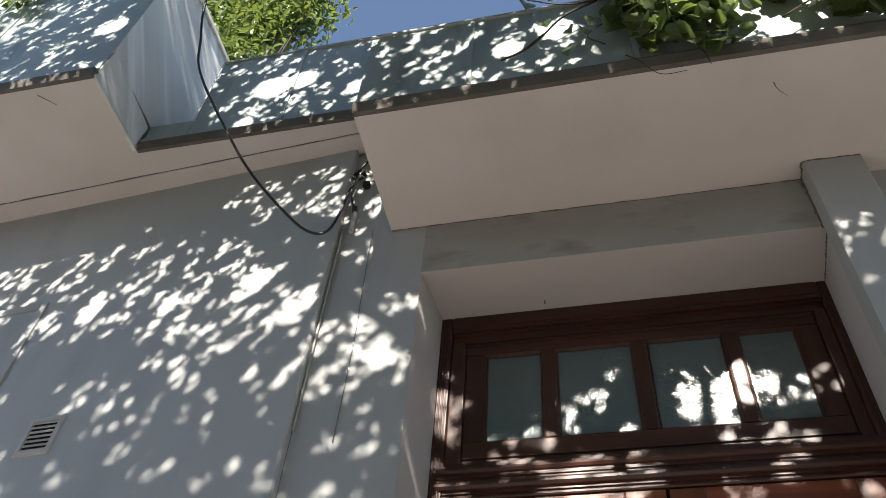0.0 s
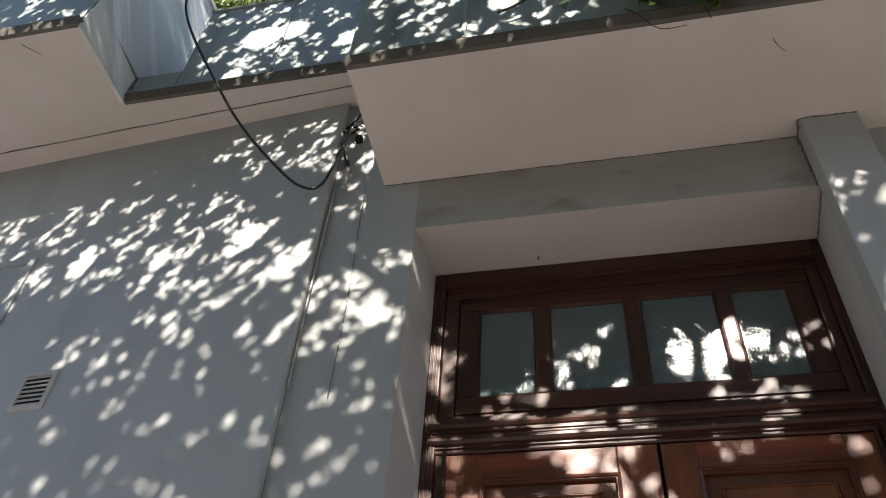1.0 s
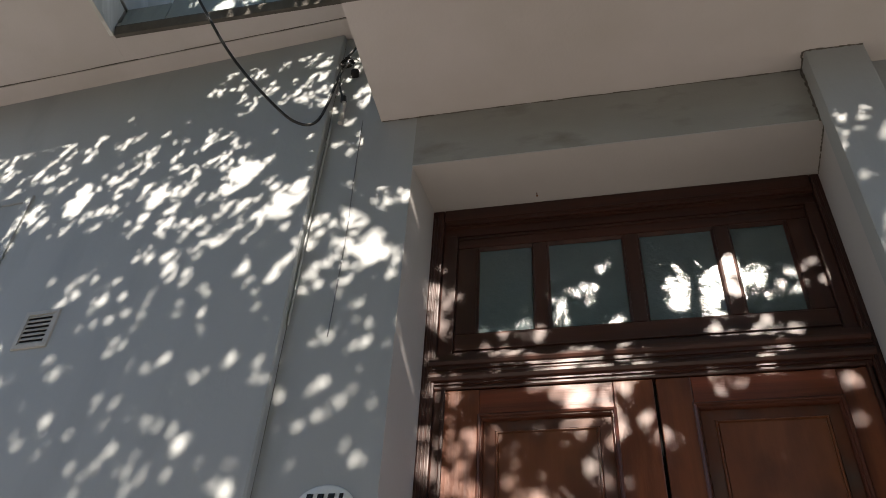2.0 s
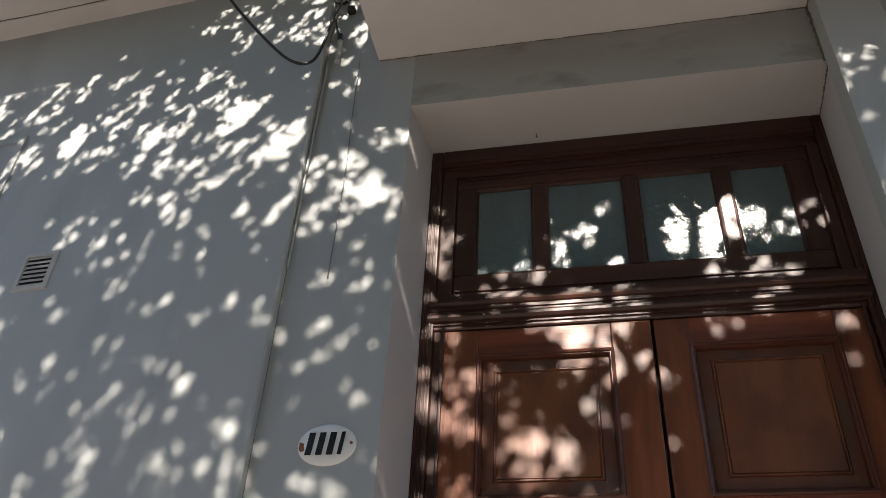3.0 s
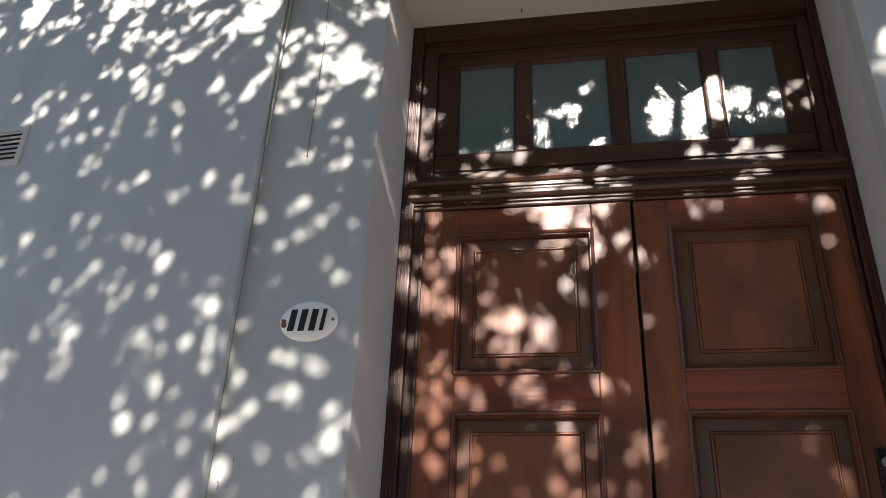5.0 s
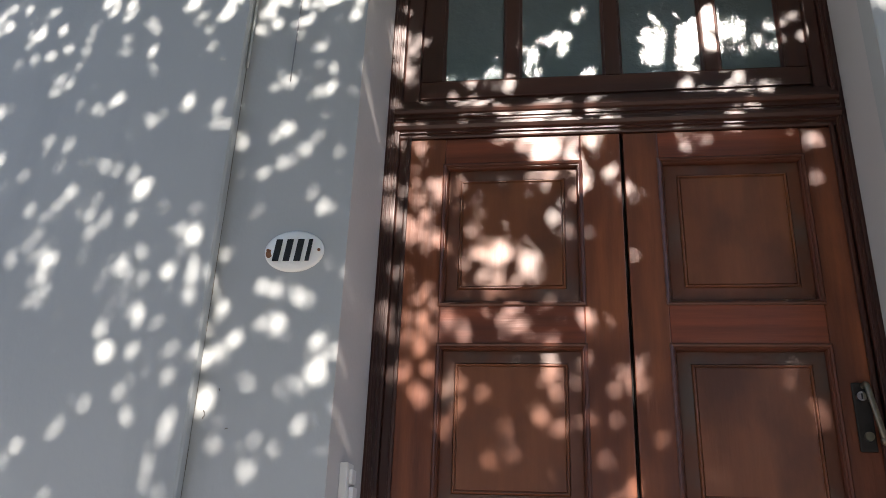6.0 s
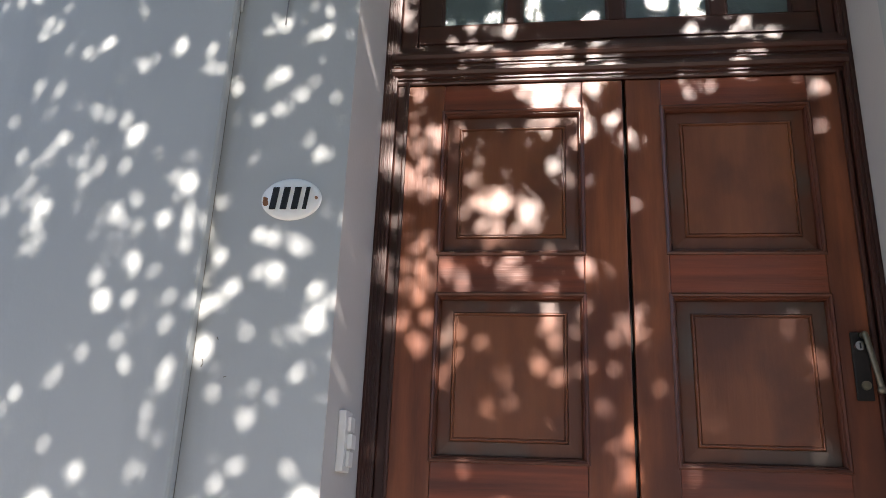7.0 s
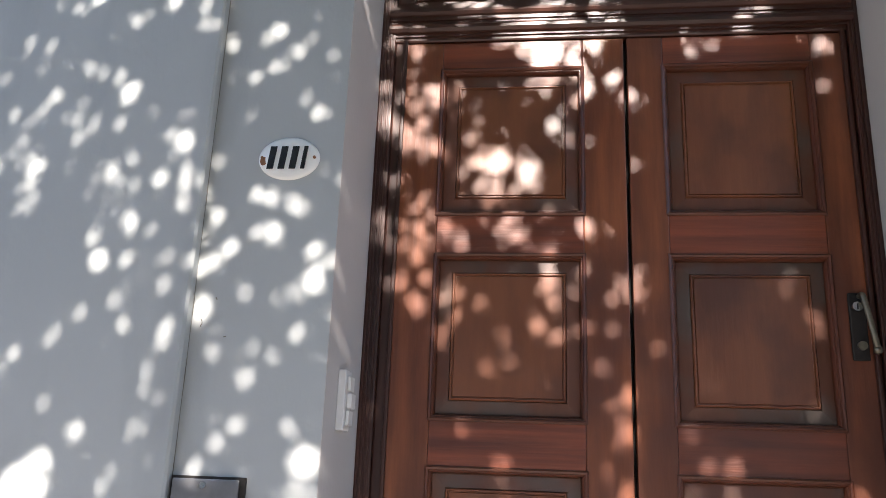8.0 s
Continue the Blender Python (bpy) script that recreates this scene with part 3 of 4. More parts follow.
BX = OUTER + 0.010
bell = thing("doorbell_panel", BX + 0.004, 0.115, 1.265, "white plastic three-button bell panel on the doorway's side", "bell panel")
part("back_box", box(BX + 0.0005, BX + 0.020, 0.080, 0.145, 1.190, 1.338, 0.003), white_plastic, bell)
for k, (z, dy) in enumerate(((1.305, 0.0), (1.263, 0.004), (1.221, 0.0))):
    part("button", box(BX + 0.0205, BX + 0.029 + 0.004 * (k == 1), 0.098 + dy, 0.140 + dy, z - 0.018, z + 0.018, 0.002), white_plastic, bell)

# service cable with its anchor
cable = thing("service_cable", -1.134, -0.05, 3.34, "black rubber service cable sagging from the street to the wall", "cable")
line = smooth_line([(-2.3, -4.6, 6.6), (-1.95, -2.0, 5.5), (-1.74, -0.85, 4.75), (-1.70, -0.58, 4.25), (-1.66, -0.50, 3.99), (-1.50, -0.35, 3.68), (-1.405, -0.22, 3.545), (-1.25, -0.11, 3.385),
                    (-1.175, -0.065, 3.345), (-1.12, -0.052, 3.36), (-1.092, -0.045, 3.46), (-1.075, -0.03, 3.66), (-1.055, -0.02, 3.80), (-1.02, -0.015, 3.875)], 8)
part("cable_run", add_tube(bmesh.new(), line, 0.0058, 8), black_rubber, cable, smooth=True)
bm = add_tube(bmesh.new(), smooth_line([(-1.015, -0.03, 3.735), (-1.045, -0.035, 3.715), (-1.063, -0.04, 3.66), (-1.06, -0.04, 3.59), (-1.042, -0.035, 3.52)], 6), 0.004, 8)
part("drop_wire", bm, black_rubber, cable, smooth=True)

anchor = thing("cable_anchor", -1.01, -0.02, 3.72, "coiled cable anchor of blackened iron on the wall", "cable anchor")
coil = [(-1.05 + 0.026 * math.cos(a / 10 * 2 * math.pi), -0.024 - 0.0007 * a, 3.735 + 0.026 * math.sin(a / 10 * 2 * math.pi)) for a in range(24)]
part("coil", add_tube(bmesh.new(), coil, 0.0045, 8), dark_iron, anchor, smooth=True)
part("bracket", box(-1.030, -1.000, -0.028, 0.0, 3.668, 3.700, 0.007), dark_iron, anchor)
part("hook", add_tube(bmesh.new(), smooth_line([(-1.017, -0.04, 3.70), (-1.037, -0.055, 3.715), (-1.017, -0.05, 3.735), (-0.997, -0.04, 3.73)]), 0.003, 6), steel, anchor)
socket = thing("cable_socket", -1.035, -0.02, 3.44, "weathered white wire terminal tube on the wall", "wire terminal")
bm = bmesh.new()
add_tube(bm, [(-1.037, -0.016, 3.50), (-1.037, -0.016, 3.38)], 0.010, 14)
part("tube", bm, off_white, socket, smooth=False)
part("cap", disc(bmesh.new(), (-1.038, -0.024, 3.512), (0, -0.4, 1), 0.0125, 0.024, 14), black_rubber, socket)

conduit = thing("wire_conduit", -1.09, -0.006, 2.9, "thin grey wire clipped along the wall joint", "wire")
part("wire", add_tube(bmesh.new(), smooth_line([(-1.072, -0.014, 3.40), (-1.078, -0.010, 3.1), (-1.080, -0.009, 2.7), (-1.081, -0.008, 2.45)]), 0.0045, 6), wall_paint, conduit, smooth=True)
thin = thing("thin_wire", -0.94, -0.005, 2.6, "thin dark wire running down the wall", "wire")
part("wire", add_tube(bmesh.new(), smooth_line([(-0.95, -0.006, 3.39), (-0.947, -0.004, 3.1), (-0.940, -0.004, 2.8), (-0.945, -0.004, 2.40)]), 0.0020, 6), plate_metal, thin, smooth=True)

# ---- plants ----
def add_leaf(out, centre, way, normal, length, width, fold=0.18):
    """A pointed leaf of six faces folded along its rib; out collects vertices and faces."""
    way = way.normalized()
    side = way.cross(normal).normalized()
    normal = side.cross(way)
    verts, faces = out
    k = len(verts)
    rise = fold * width
    for f, w, dip in ((0.0, 0.0, 0.0), (0.33, 0.5, 0.0), (0.72, 0.36, -0.06), (1.0, 0.0, -0.16)):
        p = centre + way * (f - 0.5) * length + normal * dip * length
        if w:
            verts.extend((p + side * w * width + normal * rise, p, p - side * w * width + normal * rise))
        else:
            verts.append(p)
    faces.extend(((k, k + 1, k + 2), (k, k + 2, k + 3), (k + 1, k + 4, k + 5, k + 2), (k + 2, k + 5, k + 6, k + 3), (k + 4, k + 7, k + 5), (k + 5, k + 7, k + 6)))


def leaf_mesh(name, out, mat):
    mesh = bpy.data.meshes.new(name)
    mesh.from_pydata([tuple(v) for v in out[0]], [], out[1])
    mesh.materials.append(mat)
    return mesh


def leafy(name, out, mat, parent, label=""):
    ob = new(name, leaf_mesh(name, out, mat))
    ob.parent = parent
    ob.matrix_parent_inverse = Matrix.Translation(-parent.location)
    return tagged(ob, label)

def shrub(name, base, clumps, label, mat, leaf_size, count, spread):
    """A leafy bush: stems from its base to each clump, and leaves about the clump."""
    bush = thing(name, *base, label, "shrub")
    out = ([], [])
    for c in clumps:
        c = Vector(c)
        b = Vector(base)
        part("stem", add_tube(bmesh.new(), smooth_line([b, b.lerp(c, 0.5) + Vector((rng.uniform(-.05, .05), 0, .05)), c], 4), 0.010, 6, 0.4), twig_bark, bush, smooth=True)
        for k in range(count):
            p = c + Vector((rng.gauss(0, spread), rng.gauss(0, spread), rng.gauss(0, spread * 0.8)))
            size = leaf_size * rng.uniform(0.7, 1.25)
            add_leaf(out, p, Vector((rng.uniform(-1, 1), rng.uniform(-1, .6), rng.uniform(-1, .3))), Vector((rng.uniform(-.6, .6), rng.uniform(-1, .2), rng.uniform(.1, 1))), size, size * 0.5)
    leafy("foliage", out, mat, bush)
    return bush


# a bush on the roof behind the parapet, and one at the end of the bay
shrub("roof_shrub", (-2.5, 0.6, 4.3), [(-2.45 + dx, 0.6 + 0.05 * dx, 6.95 + dz) for dx, dz in ((-.65, .55), (-.45, .2), (-.3, -.1), (-.1, -.25), (.1, -.05), (.25, .1), (-.1, .1), (.05, .4), (-.3, .45), (-.05, -.65), (-.25, -.65), (.3, .5))],
      "sunlit bright green bush growing on the roof", shrub_leaf, 0.075, 330, 0.125)

def add_round_leaf(out, centre, way, normal, length):
    """A heart-shaped leaf of two cupped halves."""
    way = way.normalized()
    side = way.cross(normal).normalized()
    normal = side.cross(way)
    verts, faces = out
    k = len(verts)
    for u in (0.0, 0.38, 0.72, 1.0):
        verts.append(centre + way * (u - 0.5) * length - normal * 0.10 * length * u * u)
    for s in (-1, 1):
        for u, w in ((-0.10, 0.20), (0.06, 0.41), (0.30, 0.47), (0.55, 0.36), (0.80, 0.17)):
            verts.append(centre + way * (u - 0.5) * length + side * s * w * length + normal * (0.22 * w - 0.10 * u * u) * length)
    for h in (0, 1):
        a = k + 4 + 5 * h
        for f in ((k, a, a + 1), (k, a + 1, a + 2, k + 1), (k + 1, a + 2, a + 3, k + 2), (k + 2, a + 3, a + 4, k + 3)):
            faces.append(f if h else f[::-1])


# the climber that spills over the canopy's edge
climber = thing("climber", 0.6, -0.45, 3.93, "dark green climber spilling over the canopy edge with bare twigs", "climbing plant")
out = ([], [])
for k in range(1150):
    x = 0.02 + 1.5 * rng.random() ** 0.85
    y = -0.566 - 0.07 * rng.random()
    drop = 3.36 + 0.05 * math.sin(x * 17.0) if 0.1 < x < 0.42 else 3.47 + 0.06 * math.sin(x * 13.0)
    low = max(drop if x > 0.1 else 3.60, 2.97 - 0.637 * y)
    z = low + (3.99 - low) * rng.random()
    if x > 0.42 and noise.noise(Vector((x * 6.5, z * 5, 1.0))) > -0.02:
        continue
    size = rng.uniform(0.045, 0.095)
    add_round_leaf(out, Vector((x, y, z)), Vector((rng.uniform(-.8, .8), rng.uniform(-.6, .3), rng.uniform(-1, -.1))), Vector((rng.uniform(-.9, .9), rng.uniform(-1, -.1), rng.uniform(-.2, 1))), size)
for x, z, s in ((-0.255, 3.86, .08), (-0.16, 3.88, .06), (-0.19, 3.68, .065), (-0.115, 3.46, .085), (-0.06, 3.58, .06), (0.03, 3.585, .105), (-0.11, 3.60, .05), (-0.03, 3.64, .07), (0.10, 3.62, .09), (0.09, 3.50, .05)):
    add_round_leaf(out, Vector((x, -0.60, z)), Vector((rng.uniform(-.4, .4), -.2, -1)), Vector((rng.uniform(-.8, .8), -1, .2)), s)
for k in range(160):
    add_leaf(out, Vector((rng.uniform(0.1, 1.6), rng.uniform(-0.55, -0.2), rng.uniform(3.93, 4.12))), Vector((rng.uniform(-1, 1), rng.uniform(-1, 1), rng.uniform(-.5, .5))), Vector((0, -.5, 1)), 0.08, 0.055)
for pts, r in (([(0.5, -.50, 3.94), (0.2, -.57, 3.90), (-0.08, -.60, 3.80), (-0.25, -.60, 3.90)], .004), ([(0.3, -.52, 3.94), (0.1, -.58, 3.72), (-0.05, -.6, 3.55), (0.0, -.6, 3.46)], .0035),
               ([(0.6, -.50, 3.94), (0.35, -.60, 3.62), (0.12, -.6, 3.47)], .005), ([(-0.20, -.58, 3.64), (-0.27, -.58, 3.55), (-0.352, -.57, 3.52)], .006), ([(0.0, -.6, 3.8), (-0.12, -.6, 3.72), (-0.20, -.58, 3.64)], .005),
               ([(0.06, -.57, 3.42), (0.095, -.57, 3.375), (0.149, -.57, 3.27), (0.231, -.57, 3.266)], .0019), ([(0.28, -.57, 3.44), (0.298, -.57, 3.358), (0.304, -.57, 3.285)], .0021), ([(0.8, -.5, 3.94), (0.7, -.59, 3.6), (0.55, -.6, 3.45)], .005)):
    part("stem", add_tube(bmesh.new(), smooth_line(pts, 5), r, 6, 0.6), twig_bark, climber, smooth=True)
leafy("foliage", out, vine_leaf, climber)

# a spray of the roof plants over the bay's edge
spray = thing("hanging_spray", -2.92, -0.60, 5.2, "small leafy spray hanging over the sheet metal edge", "climbing plant")
out = ([], [])
for k in range(46):
    p = Vector((-2.93 + rng.gauss(0, 0.07), -0.63 + rng.uniform(-0.03, 0.02), 4.93 + rng.gauss(0, 0.09)))
    add_round_leaf(out, p, Vector((rng.uniform(-.8, .8), rng.uniform(-.6, .3), -1)), Vector((rng.uniform(-.9, .9), -1, rng.uniform(-.2, .8))), rng.uniform(0.04, 0.075))
leafy("foliage", out, vine_leaf, spray)
for end in ((-2.98, -0.62, 4.80), (-2.86, -0.63, 4.88), (-3.02, -0.62, 4.95)):
    part("stem", add_tube(bmesh.new(), smooth_line([(-2.92, -0.50, 5.205), (-2.92, -0.60, 5.21), (-2.93, -0.63, 5.05), end], 5), 0.0035, 6, 0.5), twig_bark, spray, smooth=True)

nail = thing("nail", -0.314, 0.20, HEAD, "small rusty nail in the underside of the lintel", "nail")
part("shank", add_tube(bmesh.new(), [(-0.314, 0.20, HEAD - 0.004), (-0.313, 0.198, HEAD - 0.020)], 0.002, 6), rust, nail)
part("nail_head", disc(bmesh.new(), (-0.313, 0.198, HEAD - 0.021), (0, 0, -1), 0.004, 0.002, 10), rust, nail)

twig = thing("dry_twig", 0.52, -0.40, CANOPY, "thin dry rootlet hanging from the canopy's underside", "twig")
part("rootlet", add_tube(bmesh.new(), smooth_line([(0.515, -0.415, CANOPY + 0.001), (0.520, -0.405, CANOPY - 0.012), (0.535, -0.385, CANOPY - 0.010), (0.560, -0.360, CANOPY - 0.004)], 5), 0.0015, 5, 0.5), twig_bark, twig)
twig = thing("dry_twig", -2.4, -0.50, WALL_TOP, "thin dry rootlet hanging from the eaves", "twig")
part("rootlet", add_tube(bmesh.new(), smooth_line([(-2.40, -0.535, WALL_TOP + 0.001), (-2.36, -0.515, WALL_TOP - 0.015), (-2.33, -0.48, WALL_TOP - 0.012)], 5), 0.002, 5, 0.5), twig_bark, twig)
# The street tree over the pavement. Openings in its crown are given by where
# the sunlight through them falls on the house wall (across, height), small first.
SMALL = [(-1.27, 3.67), (-2.02, 3.65), (-1.82, 3.69), (-1.99, 3.46), (-1.05, 3.28), (-1.74, 2.55), (-1.59, 2.34), (-1.70, 2.41), (-1.49, 2.21), (-1.34, 2.26),
         (-1.24, 2.31), (-1.14, 2.23), (-1.83, 2.19), (-1.78, 1.80), (-1.67, 1.91), (-1.60, 1.87), (-1.01, 1.98), (-0.81, 1.99), (-0.78, 2.16), (-0.82, 2.38),
         (-1.21, 1.79), (-1.14, 1.77), (-1.61, 1.74), (-0.95, 1.77), (-0.91, 1.75), (-1.01, 1.63), (-1.08, 1.57), (-1.02, 1.36), (-1.38, 1.44), (-1.27, 1.66),
         (-1.17, 1.25), (-1.34, 1.16), (-1.25, 1.03), (-0.81, 1.42), (-0.99, 1.15), (-1.04, 1.10), (-1.55, 1.35), (-1.75, 1.55), (-1.95, 1.95), (-2.05, 2.15)]
SMALL_DOOR = [(-0.14, 2.94), (-0.23, 2.81), (-0.08, 2.79), (0.34, 2.91), (-0.21, 2.43), (-0.14, 2.49), (-0.60, 2.51), (-0.41, 2.30), (-0.32, 2.33), (-0.19, 2.28),
              (-0.05, 2.01), (-0.10, 1.96), (-0.43, 1.95), (-0.37, 2.06), (-0.56, 1.73), (-0.31, 1.72), (-0.17, 1.67), (-0.06, 1.32), (0.16, 1.95), (0.08, 2.49),
              (0.18, 2.49), (0.55, 2.51), (0.55, 2.38), (0.03, 2.15), (0.34, 1.71), (0.43, 1.84), (0.49, 1.70), (-0.60, 2.13), (-0.52, 2.21), (-0.43, 2.78)]
LARGE = [(-1.38, 3.16, 0.085), (-2.11, 3.18, 0.075), (-1.17, 2.96, 0.07), (-0.84, 2.75, 0.075), (-0.91, 2.89, 0.05), (-1.74, 3.12, 0.05), (-1.36, 2.13, 0.04), (-1.33, 2.05, 0.035),
         (-1.15, 1.98, 0.03), (-1.15, 1.89, 0.03), (-0.83, 1.74, 0.03), (-0.78, 1.54, 0.035), (-1.07, 1.47, 0.03), (-1.35, 1.58, 0.03), (-0.77, 1.11, 0.04), (-1.45, 1.03, 0.06),
         (-0.68, 2.92, 0.04), (-0.67, 2.78, 0.045), (0.22, 2.93, 0.085), (0.14, 2.86, 0.046), (0.29, 2.88, 0.035), (-0.24, 2.58, 0.05), (-0.23, 2.50, 0.045), (-0.36, 2.18, 0.045),
         (-0.26, 2.15, 0.045), (-0.19, 2.21, 0.03), (-0.50, 1.66, 0.03), (-0.24, 1.70, 0.03), (-0.69, 2.38, 0.025), (-0.67, 2.28, 0.03), (0.66, 2.59, 0.04)]


def from_door(x, z, r):
    """The same opening for light that falls on the door, farther in than the wall."""
    return (x + 0.031, z - 0.036, r) if x > -0.72 and z < 2.97 else (x, z, r)


OPENINGS = [from_door(x, z, rng.uniform(0.002, 0.005)) for x, z in SMALL + SMALL_DOOR]
for x, z, r in LARGE:
    if r < 0.045:
        OPENINGS.append(from_door(x, z, r * 0.5))
        continue
    for lobe in range(4 + int(r * 90)):  # wide gaps have ragged edges
        a, d = rng.uniform(0, 2 * math.pi), r * rng.random() ** 0.6
        OPENINGS.append(from_door(x + d * (math.cos(a) * 0.75 + math.sin(a) * 0.2), z + d * math.sin(a), r * rng.uniform(0.08, 0.36 if x < -0.72 else 0.24)))
LARGE_HIGH = [(-0.22, 3.40, 0.07), (0.0, 3.42, 0.09), (-0.05, 3.22, 0.06), (0.33, 2.93, 0.035), (0.42, 2.90, 0.02), (0.75, 2.90, 0.03), (-1.62, 3.92, 0.04), (-1.1, 4.1, 0.05)]
PATCH = [(0.24, 2.90, .035), (0.17, 2.92, .045), (0.11, 2.93, .02), (0.27, 3.0, .03), (0.20, 3.0, .02), (0.10, 2.85, .012), (0.055, 2.865, .010), (0.07, 2.80, .012), (0.22, 2.84, .03), (0.28, 2.94, .03), (0.33, 2.95, .025), (0.365, 2.93, .016), (0.32, 2.86, .015),
         (0.45, 2.90, .005), (0.49, 2.94, .010), (0.50, 2.87, .010), (0.41, 2.85, .003), (0.55, 2.96, .004), (0.58, 2.88, .010), (0.61, 2.94, .003), (0.58, 2.79, .004), (0.65, 2.97, .006), (0.18, 2.80, .010), (0.25, 2.79, .008),
         (-0.67, 2.70, .018), (-0.69, 2.65, .012), (-0.45, 2.77, .010), (-0.51, 2.79, .004), (-0.20, 2.93, .010), (-0.25, 2.88, .006)]
OPENINGS += LARGE_HIGH + [from_door(x, z, r * 0.55) for x, z, r in PATCH]
OPENINGS += [(-1.55, 4.22, 0.09), (-1.40, 4.25, 0.07), (-2.30, 4.08, 0.08), (-0.40, 3.32, 0.05), (0.0, 3.40, 0.09), (0.22, 3.38, 0.20), (0.55, 3.38, 0.24), (0.90, 3.38, 0.24), (1.2, 3.38, 0.2)]
for k in range(34):  # fine gaps over the transom bar
    OPENINGS.append((rng.uniform(-0.64, 0.67), rng.uniform(2.47, 2.76), rng.uniform(0.0, 0.002)))
OPENINGS += [(0.08 + 0.14 * k, 3.13 + 0.02 * (k % 3), 0.045) for k in range(10)]
OPENINGS += [(0.10 + 0.11 * k, 3.065, 0.008) for k in range(11)]
OPENINGS += [(0.71, 2.97, .001), (0.745, 2.95, .005), (0.77, 2.93, .006), (0.75, 2.90, .001), (0.69, 2.93, .001)]
OPENINGS += [(-0.665, 2.66, .010), (-0.66, 2.74, .017), (-0.665, 2.82, .014), (-0.66, 2.90, .008), (-0.64, 2.70, .006), (-0.635, 2.79, .004)]  # on the door frame
for left, right, least, most, number_of in ((-2.8, 1.4, 0.7, 2.6, 640), (-0.66, 0.15, 1.72, 2.64, 150), (-2.8, 1.4, 2.6, 5.0, 1650)):  # chance openings in drifts, most of them high up
    count = 0
    while count < number_of:
        x, z = rng.uniform(left, right), rng.uniform(least, most)
        if noise.noise(Vector((x * 1.7, z * 1.7 + x, 3.1))) + 0.9 * rng.random() < 0.32:
            continue
        if (x > -0.74 and 2.6 < z < 3.03 and rng.random() < 0.62) or (0.14 < x < 0.66 and 1.82 < z < 2.40):
            continue
        OPENINGS.append((x, z, (0.008 if z > 2.6 else 0.003) * rng.random() ** 1.5))
        if z > 2.6 and rng.random() < 0.6:  # gaps between leaves higher up are slanting slits
            lean = rng.uniform(0.012, 0.026)
            OPENINGS.append((x + lean, z + lean * 1.2, rng.uniform(0.0, 0.004)))
        count += 1


def clear_of_openings(foot, tip, half, cells, size):
    """Whether a leaf whose shade runs from foot to tip leaves all openings free."""
    ax, az = foot
    dx, dz = tip[0] - ax, tip[1] - az
    length = dx * dx + dz * dz + 1e-9
    cx, cz = int((ax + dx / 2) // size), int((az + dz / 2) // size)
    for kx in (cx - 1, cx, cx + 1):
        for kz in (cz - 1, cz, cz + 1):
            for ox, oz, r in cells.get((kx, kz), ()):
                t = min(1.0, max(0.0, ((ox - ax) * dx + (oz - az) * dz) / length))
                reach = r + half * min(1.0, 0.25 + 2.2 * min(t, 1 - t))
                if (ox - ax - t * dx) ** 2 + (oz - az - t * dz) ** 2 < reach * reach:
                    return False
    return True


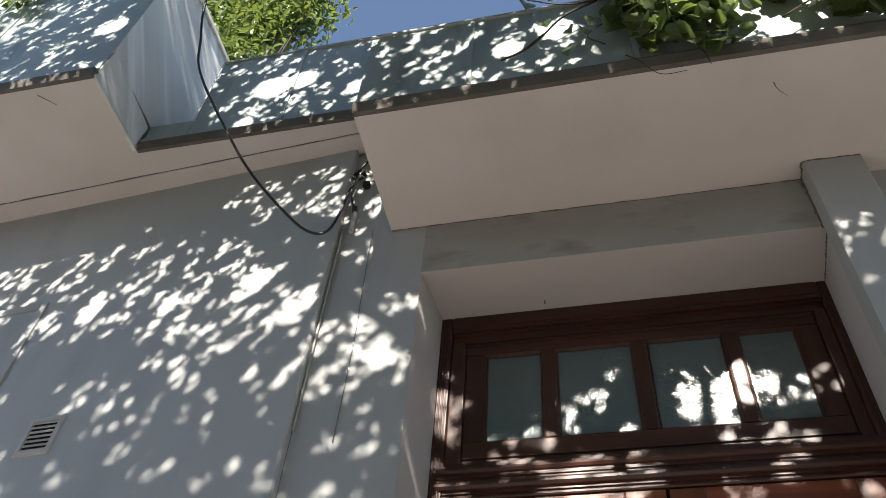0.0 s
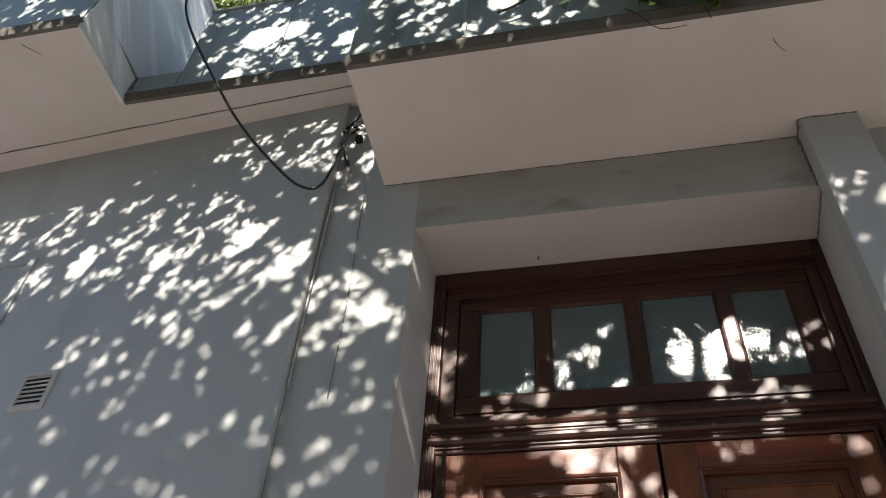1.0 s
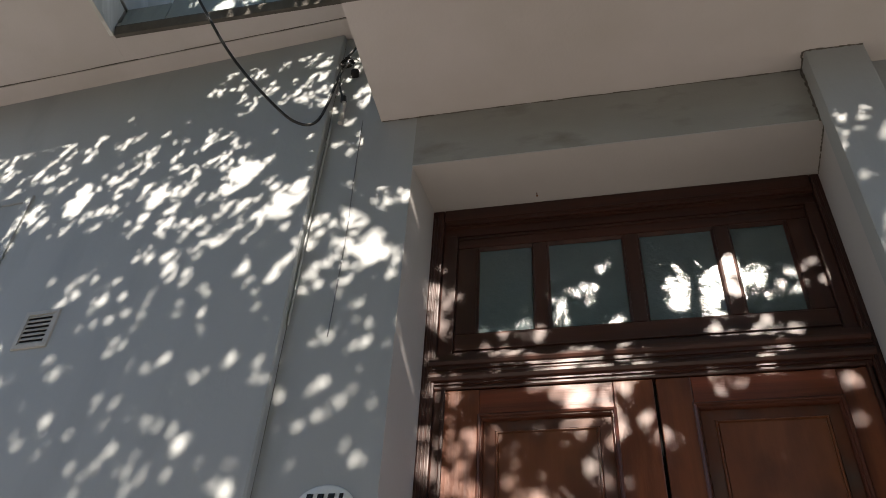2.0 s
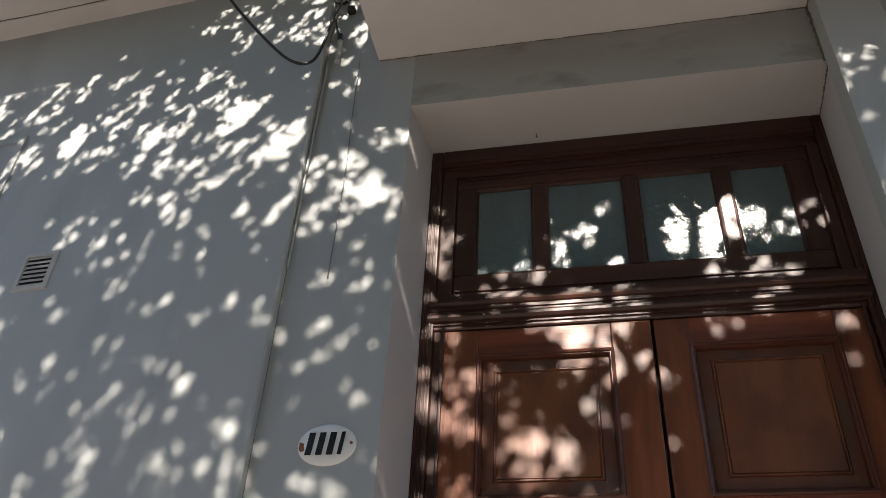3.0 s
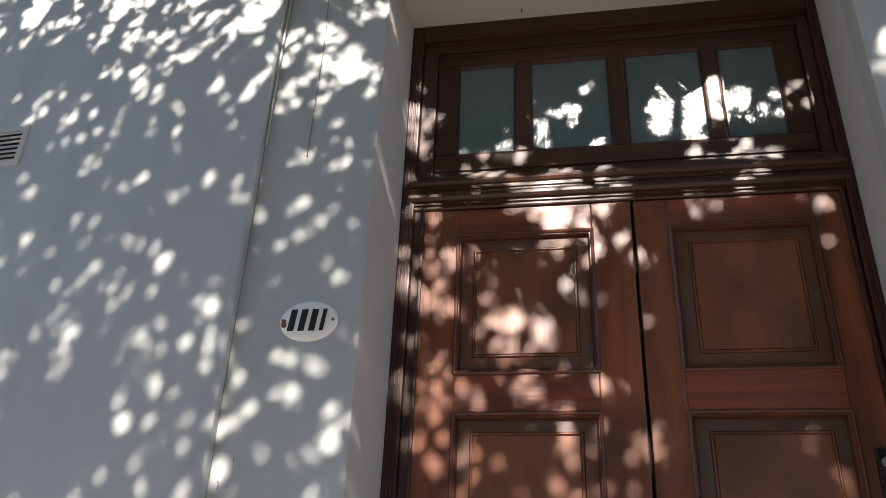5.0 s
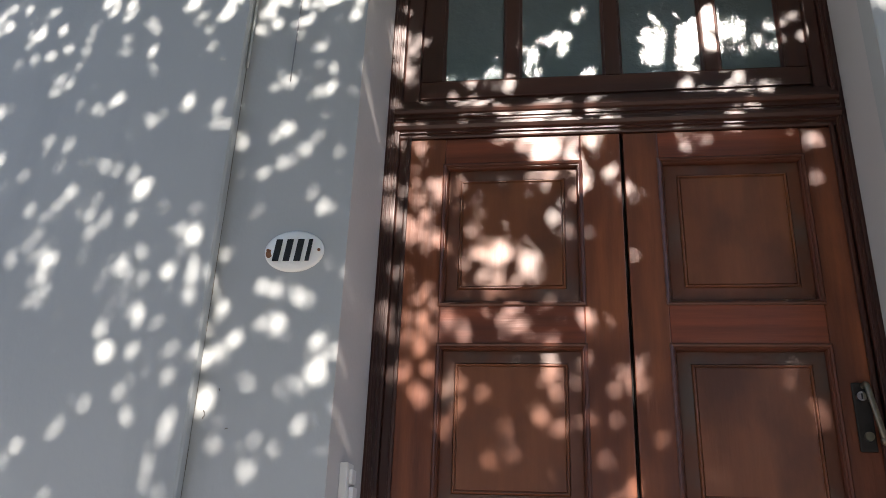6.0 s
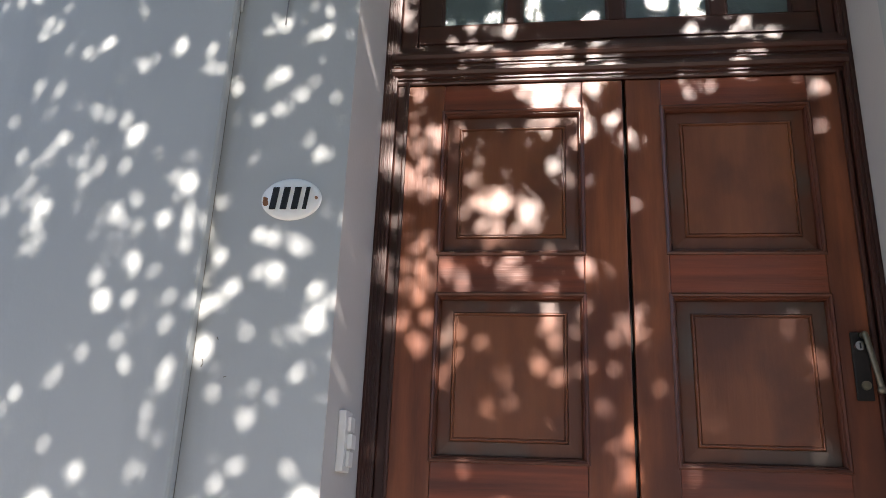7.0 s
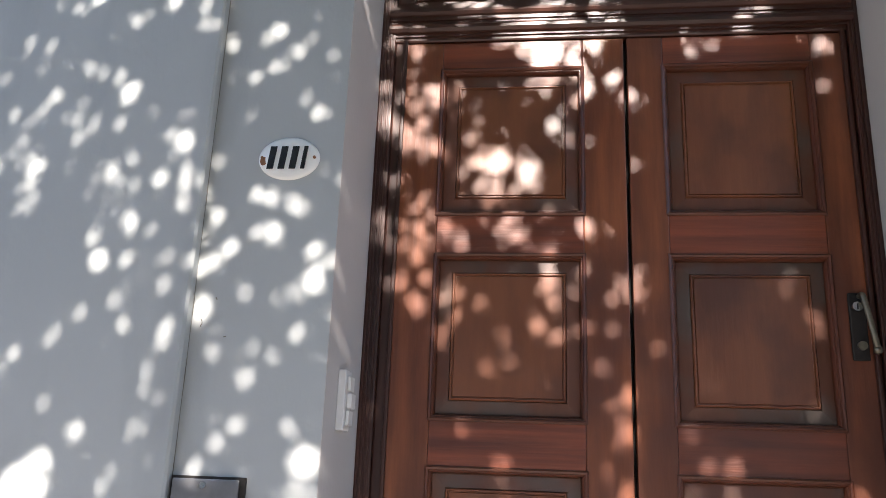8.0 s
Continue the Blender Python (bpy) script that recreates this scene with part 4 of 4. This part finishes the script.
def street_tree():
    tree = thing("street_tree", 1.3, -4.6, 0.0, "leafy street tree shading the house front from the pavement", "tree")
    bm = bmesh.new()
    add_tube(bm, smooth_line([(1.3, -4.6, -0.02), (1.32, -4.62, 0.8), (1.25, -4.58, 2.0), (1.15, -4.62, 3.2), (0.9, -4.7, 4.6), (0.6, -4.8, 6.0), (0.3, -4.85, 7.6)]), 0.19, 14, 0.3)
    part("trunk", bm, bark, tree, smooth=True)
    for tip, start, r in (((-2.4, -4.3, 5.8), (1.15, -4.62, 3.2), 0.075), ((-1.2, -3.6, 5.2), (1.12, -4.62, 3.4), 0.06), ((2.9, -4.4, 5.6), (1.15, -4.62, 3.25), 0.07),
                          ((-1.6, -5.3, 7.3), (0.9, -4.7, 4.6), 0.06), ((1.9, -5.2, 7.0), (0.85, -4.7, 4.8), 0.06), ((0.3, -3.5, 6.2), (0.95, -4.7, 4.4), 0.05)):
        a, b = Vector(start), Vector(tip)
        mid = [a.lerp(b, f) + Vector((rng.uniform(-.12, .12), rng.uniform(-.12, .12), 0.35 * math.sin(f * math.pi) + rng.uniform(-.06, .06))) for f in (0.25, 0.5, 0.75)]
        part("limb", add_tube(bmesh.new(), smooth_line([a, *mid, b]), r, 9, 0.25), bark, tree, smooth=True)
    size = 0.21
    cells = {}
    for o in OPENINGS:
        cells.setdefault((int(o[0] // size), int(o[1] // size)), []).append(o)
    slope_x, slope_z = SUN.x / SUN.y, SUN.z / SUN.y

    def falls(p):  # where the shade of a point lies on the wall
        return p.x - p.y * slope_x, p.z - p.y * slope_z

    out = ([], [])

    def grow(centre, way, normal, length, width, leaflet=False):
        """Adds a leaf unless it would close an opening."""
        trial = ([], [])
        add_leaf(trial, centre, way, normal, length, width)
        v = trial[0]
        foot, tip, one, two = falls(v[0]), falls(v[7]), falls(v[1]), falls(v[3])
        half = 0.5 * math.hypot(one[0] - two[0], one[1] - two[1])
        if clear_of_openings(foot, tip, half, cells, size):
            k = len(out[0])
            if leaflet:
                out[0].extend((v[0], v[1], v[3], v[7]))
                out[1].extend(((k, k + 1, k + 2), (k + 2, k + 1, k + 3)))
            else:
                out[0].extend(v)
                out[1].extend(tuple(i + k for i in f) for f in trial[1])

    # the dense lower side of the crown, an uneven sheet of leaves that thins out towards its rim
    for step, least, most in ((0.042, 0.060, 0.095), (0.042, 0.060, 0.095), (0.033, 0.038, 0.058), (0.028, 0.026, 0.044), (0.028, 0.026, 0.044)):
        x = -3.3
        while x < 1.9:
            z = 0.3
            while z < 5.3:
                qx, qz = x + rng.uniform(-0.5, 0.5) * step, z + rng.uniform(-0.5, 0.5) * step
                rim = max(abs(qx + 0.7) - 2.0, abs(qz - 2.75) - 2.0) + 0.35 * noise.noise(Vector((qx * 1.3, qz * 1.3, 9.0)))
                if rim < 0.05 or rng.random() > rim * 2.4:
                    near = min(1.0, max(0.0, (qz - 2.2) / 1.0))
                    far = rng.uniform(3.5, 4.5) * (1 - near) + rng.uniform(1.7, 2.4) * near + 0.5 * noise.noise(Vector((qx * 1.1, qz * 1.1, 2.0)))
                    normal = (SUN + Vector((rng.uniform(-.7, .7), rng.uniform(-.7, .7), rng.uniform(-.5, .8)))).normalized()
                    way = normal.cross(Vector((rng.uniform(-1, 1), rng.uniform(-1, 1), rng.uniform(-1, 1)))).normalized()
                    length = rng.uniform(least, most)
                    grow(Vector((qx, 0, qz)) + SUN * far, way, normal, length, length * 0.58)
                z += step * 1.05
            x += step * 1.05
    # leaflets between them, which narrow the gaps to small round holes
    step = 0.0135
    for i in range(int(4.4 / step)):
        for j in range(int(4.5 / step)):
            qx, qz = -2.95 + (i + rng.random()) * step, 0.55 + (j + rng.random()) * step
            rim = max(abs(qx + 0.7) - 2.0, abs(qz - 2.75) - 2.0) + 0.35 * noise.noise(Vector((qx * 1.3, qz * 1.3, 9.0)))
            if rim > 0.05 and rng.random() < rim * 2.4:
                continue
            near = min(1.0, max(0.0, (qz - 2.2) / 1.0))
            far = rng.uniform(3.5, 4.5) * (1 - near) + rng.uniform(1.7, 2.4) * near + 0.5 * noise.noise(Vector((qx * 1.1, qz * 1.1, 2.0)))
            normal = (SUN + Vector((rng.uniform(-.5, .5), rng.uniform(-.5, .5), rng.uniform(-.5, .5)))).normalized()
            way = normal.cross(Vector((rng.uniform(-1, 1), rng.uniform(-1, 1), rng.uniform(-1, 1)))).normalized()
            grow(Vector((qx, 0, qz)) + SUN * far, way, normal, rng.uniform(0.018, 0.028), rng.uniform(0.011, 0.015), True)
    # the rest of the crown in clumps, rounding it off
    for clump in range(640):
        a, b = rng.uniform(0, 2 * math.pi), rng.uniform(-0.75, 1.0)
        r = rng.uniform(0.35, 1.0) ** 0.5
        ring = math.sqrt(max(0.0, 1 - b * b))
        c = Vector((0.0 + 3.2 * r * ring * math.cos(a), -4.5 + 1.9 * r * ring * math.sin(a), 5.4 + 2.7 * r * b))
        if c.y > -2.3 - 0.25 * abs(c.z - 4.5):
            continue
        for k in range(36):
            p = c + Vector((rng.gauss(0, .24), rng.gauss(0, .24), rng.gauss(0, .17)))
            grow(p, Vector((rng.uniform(-1, 1), rng.uniform(-1, 1), rng.uniform(-.8, .4))), Vector((rng.uniform(-.5, .5), rng.uniform(-.5, .5), 1)), rng.uniform(.07, .11), 0.055)
    leafy("crown", out, crown_leaf, tree, "dense crown of small dark green leaves")


street_tree()
